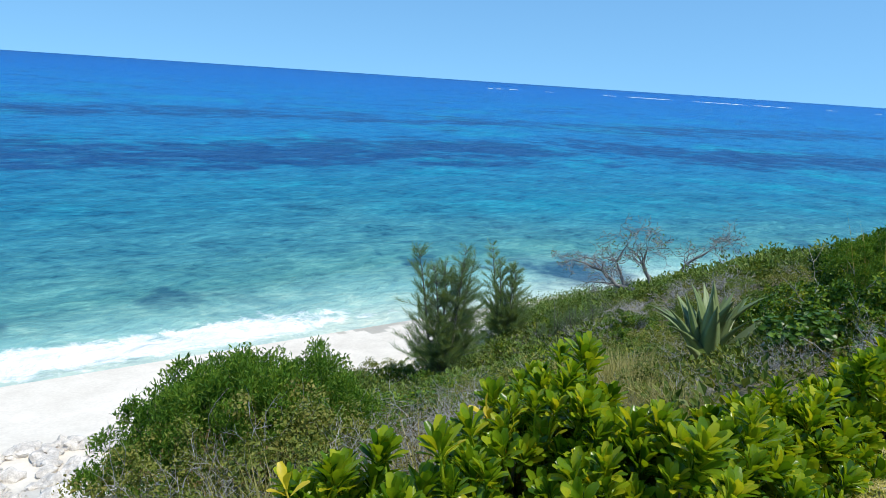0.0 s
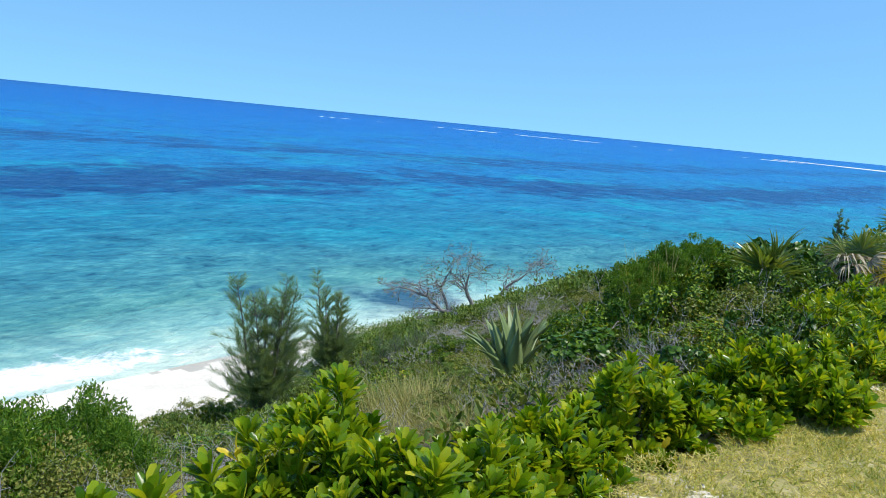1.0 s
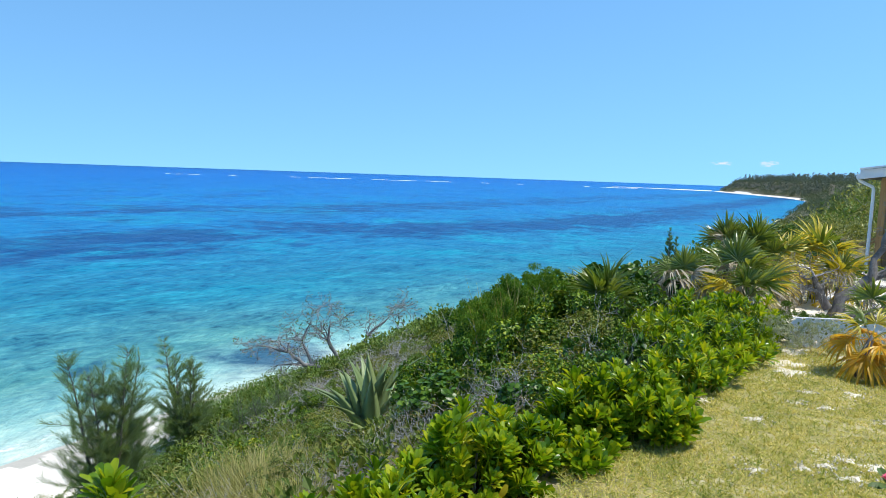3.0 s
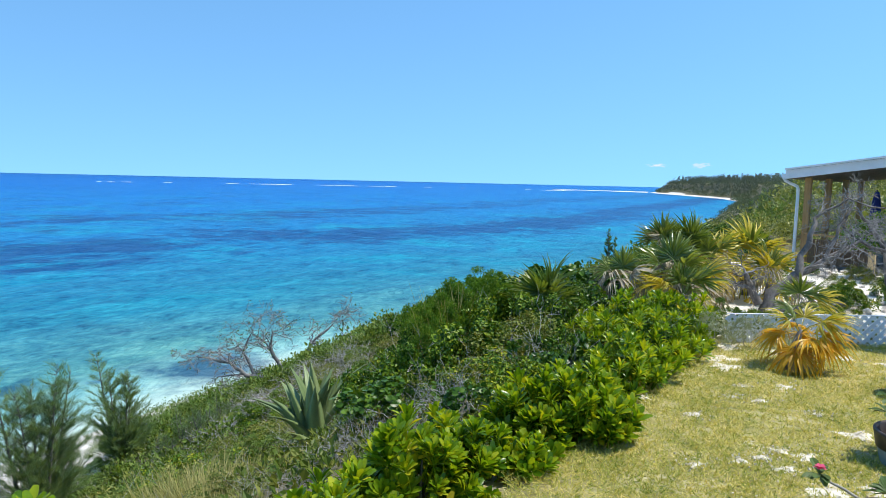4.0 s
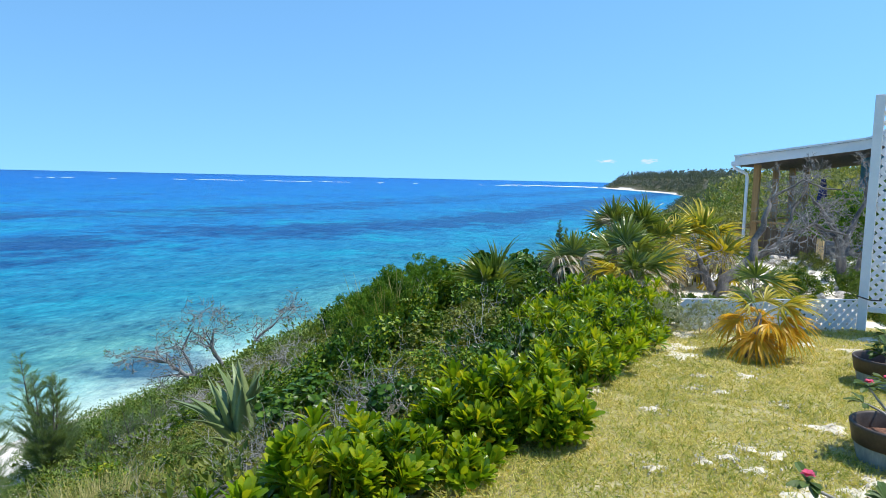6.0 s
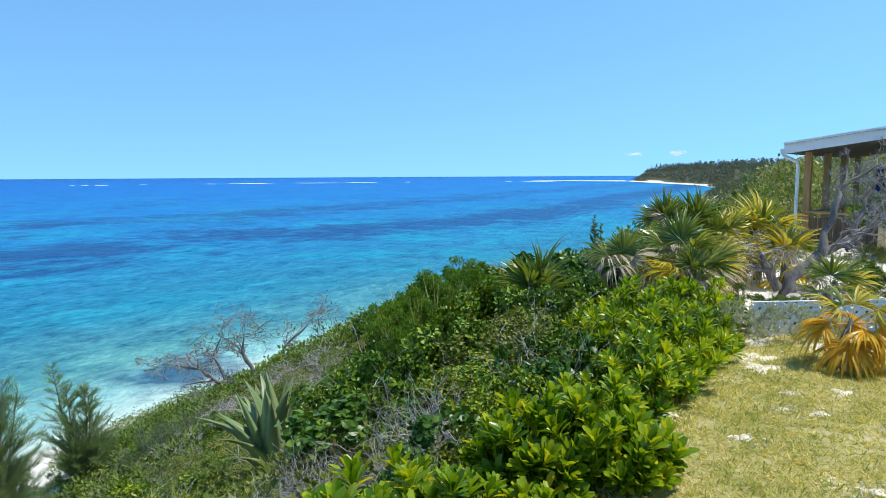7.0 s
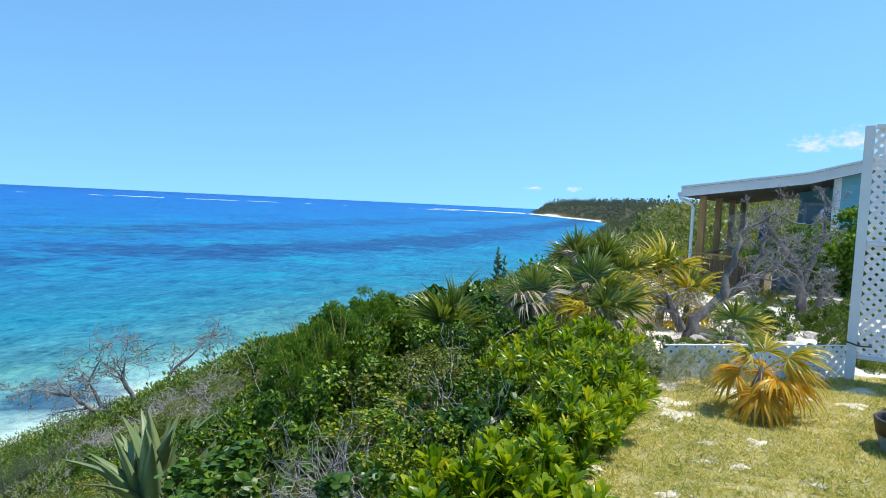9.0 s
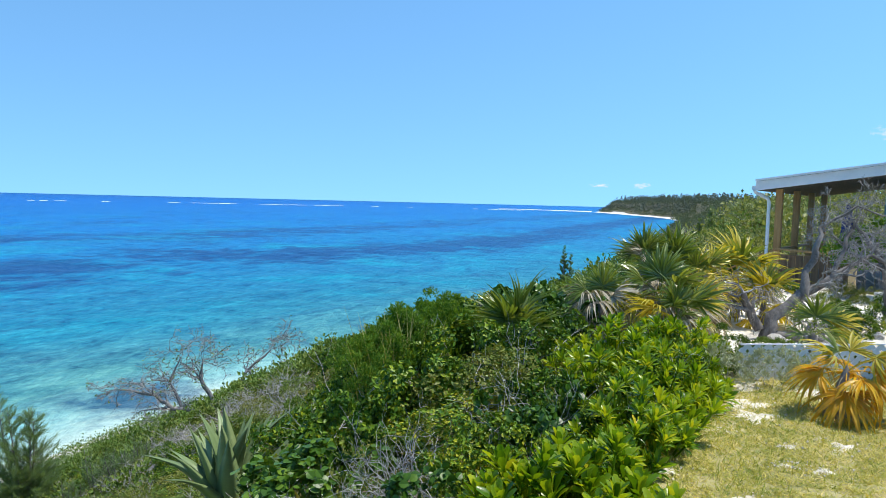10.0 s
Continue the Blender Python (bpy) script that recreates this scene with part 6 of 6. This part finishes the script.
# shrubs behind the lattice screen, some added to stand in for shade under it
for x, y, rad, tall in [(9.3, 4.7, 0.35, 0.35), (9.7, 4.2, 0.45, 0.5), (10.1, 3.6, 0.4, 0.45), (10.4, 4.9, 0.5, 0.6), (11.0, 4.2, 0.5, 0.6), (9.9, 2.9, 0.3, 0.35), (11.6, 5.2, 0.6, 0.8), (9.35, 4.98, 0.30, 0.36), (9.75, 5.2, 0.34, 0.40), (10.1, 5.0, 0.34, 0.42), (10.45, 6.1, 0.3, 0.42), (10.8, 6.4, 0.3, 0.40)]:
    seed += 1
    plant(K_THICKET if seed % 2 else K_CEDAR, x, y, rad, tall, seed)
stones(190, lambda r: at_us(r.uniform(-27.5, -21.3), 7.0 + abs(r.normal(0, 2.2))), 0.15, 0.60, "pale weathered limestone rock at the foot of the bluff", "limestone rocks on the beach", 81)
stones(40, lambda r: at_us(r.uniform(-25.5, -20.5), r.uniform(7.4, 12.5)), 0.06, 0.2, "small pale limestone rubble at the foot of the bluff", "limestone rubble on the beach", 83)
stones(16, lambda r: (lambda q: (8.55 + 1.5 * q, 4.62 - 2.2 * q + 0.35 * abs(r.normal())))(r.random()), 0.12, 0.38, "grey-brown weathered stone under the lattice screen", "stones under the screen", 85)
stones(45, lambda r: (r.uniform(11.0, 15.5), r.uniform(8.2, 11.2)), 0.08, 0.28, "white limestone lump in the sandy bed", "white stones in the garden bed", 84)
for x, y, rad, tall in [(12.2, 9.4, 0.3, 0.3), (12.9, 9.1, 0.28, 0.35), (13.4, 9.6, 0.3, 0.3), (13.9, 8.9, 0.35, 0.4), (11.8, 8.6, 0.25, 0.3), (14.3, 9.7, 0.3, 0.3), (13.1, 8.3, 0.3, 0.35), (12.5, 8.5, 0.22, 0.25)]:
    seed += 1
    plant(K_OLIVE if seed % 3 else K_BROWN, x, y, rad, tall, seed)
stones(85, lambda r: (r.uniform(7.2, 12.0), r.uniform(5.3, 8.8)), 0.05, 0.22, "white limestone lump in the sandy bed", "white stones in the garden bed", 82)


# ---------------------------------------------------------------- surf and clouds
def surf_mat():
    m, nt, bs, out = nodes_of("sea_foam")
    bs.inputs["Base Color"].default_value = (0.88, 0.9, 0.9, 1)
    bs.inputs["Roughness"].default_value = 0.7
    f = noise_tex(nt, 1.6, 6, 0.7, distort=0.8)
    bump(nt, bs, f, 0.8, 0.15)
    return m


M_FOAM = surf_mat()


def build_breakers():
    r = np.random.default_rng(91)
    for az, dist, length in [(-9.8, 985, 8), (-9.0, 990, 10), (-7.9, 1000, 16), (-5, 1010, 12), (-0.2, 1050, 20), (2.5, 1060, 60), (3.6, 1070, 40), (7.8, 1075, 70), (9.0, 1080, 40), (11.2, 1100, 30), (12.4, 1100, 30), (15.6, 1120, 14), (18.5, 1120, 10), (24.0, 1130, 12), (26.5, 1100, 60)]:
        a = radians(az)
        c = np.array([1.1 + dist * math.sin(a), -1 + dist * math.cos(a)])
        t = np.array([math.cos(a), -math.sin(a)])
        n = np.array([math.sin(a), math.cos(a)])
        k = 40
        V, F = [], []
        for i in range(k):
            q = i / (k - 1)
            env = math.sin(math.pi * q) ** 0.5 * r.uniform(0.4, 1.0)
            p = c + t * (q - 0.5) * length
            V += [(*(p - n * 6 * env), SEA + 0.1), (*(p - n * 1.0), SEA + 0.1 + 0.5 * env), (*(p + n * 3 * env), SEA + 0.1)]
        for i in range(k - 1):
            F += [(3 * i, 3 * i + 1, 3 * i + 4, 3 * i + 3), (3 * i + 1, 3 * i + 2, 3 * i + 5, 3 * i + 4)]
        tagged(new("breaker", mesh_np("breaker", np.array(V), np.array(F), M_FOAM, True)), "white line of surf breaking on the far reef", "wave", "breakers on the far reef")


build_breakers()


def build_spit():
    """A low bar of sand off the headland."""
    a0, a1, V, F, k = radians(26.0), radians(33.6), [], [], 60
    r = np.random.default_rng(93)
    for i in range(k):
        t = i / (k - 1)
        a, d = a0 + (a1 - a0) * t, 1290 - 150 * t
        w = (4 + 22 * t) * (0.7 + 0.3 * math.sin(9 * t)) * min(1, 6 * t + 0.1)
        c, n = np.array([d * math.sin(a), d * math.cos(a)]), np.array([math.sin(a), math.cos(a)])
        V += [(*(c - n * w), SEA - 0.3), (*(c - n * w * 0.3), SEA + 0.5 + 0.7 * t), (*(c + n * w), SEA - 0.3)]
    for i in range(k - 1):
        F += [(3 * i, 3 * i + 3, 3 * i + 4, 3 * i + 1), (3 * i + 1, 3 * i + 4, 3 * i + 5, 3 * i + 2)]
    tagged(new("sand_spit", mesh_np("sand_spit", np.array(V), np.array(F), M_SAND, True)), "low white sand spit off the headland", "beach", kind="structure")


build_spit()


def cloud_mat():
    """Flat cloud, its sunlit white put in as glow: clear at the rim of a unit disc, frayed by noise."""
    m, nt, bs, out = nodes_of("cloud")
    tc = nt.nodes.new("ShaderNodeTexCoord")
    ln = nt.nodes.new("ShaderNodeVectorMath")
    ln.operation = 'LENGTH'
    nt.links.new(tc.outputs["Object"], ln.inputs[0])
    info = nt.nodes.new("ShaderNodeObjectInfo")
    off = nt.nodes.new("ShaderNodeVectorMath")
    off.operation = 'ADD'
    nt.links.new(tc.outputs["Object"], off.inputs[0])
    nt.links.new(info.outputs["Location"], off.inputs[1])
    n = nt.nodes.new("ShaderNodeTexNoise")
    n.inputs["Scale"].default_value, n.inputs["Detail"].default_value, n.inputs["Roughness"].default_value = 2.2, 6, 0.58
    nt.links.new(off.outputs[0], n.inputs["Vector"])
    body = calc(nt, 'ADD', calc(nt, 'SUBTRACT', 1.0, ln.outputs["Value"]), calc(nt, 'MULTIPLY', calc(nt, 'SUBTRACT', n.outputs["Fac"], 0.55), 2.6))
    em = nt.nodes.new("ShaderNodeEmission")
    em.inputs[0].default_value, em.inputs[1].default_value = (0.93, 0.97, 1.0, 1), 0.80
    tr = nt.nodes.new("ShaderNodeBsdfTransparent")
    mx = nt.nodes.new("ShaderNodeMixShader")
    nt.links.new(ramp(nt, body, [(0.05, (0, 0, 0)), (0.9, (0.85,) * 3)]), mx.inputs[0])
    nt.links.new(tr.outputs[0], mx.inputs[1])
    nt.links.new(em.outputs[0], mx.inputs[2])
    nt.links.new(mx.outputs[0], out.inputs[0])
    return m


M_CLOUD = cloud_mat()


def cloud(az, el, dist, wide, tall):
    n = 32
    V = np.array([(0, 0, 0)] + [(math.cos(2 * math.pi * j / n), 0, math.sin(2 * math.pi * j / n)) for j in range(n)])
    F = np.array([(0, 1 + j, 1 + (j + 1) % n) for j in range(n)])
    a, e = radians(az), radians(el)
    ob = new("backdrop", mesh_np("cloud", V, F, M_CLOUD))
    ob.matrix_basis = Matrix.Translation((dist * math.sin(a), dist * math.cos(a), dist * math.tan(e))) @ Matrix.Rotation(-a, 4, 'Z') @ Matrix.Diagonal((wide, 1, tall, 1))
    tagged(ob, "small white fair-weather cloud low over the land", "cloud", kind="structure")


for az_, el_, wide, tall in [(34.1, 1.62, 60, 13), (37.4, 1.68, 60, 17), (54.6, 5.6, 105, 52), (57.4, 6.0, 120, 66)]:
    cloud(az_, el_, 3600, wide, tall)
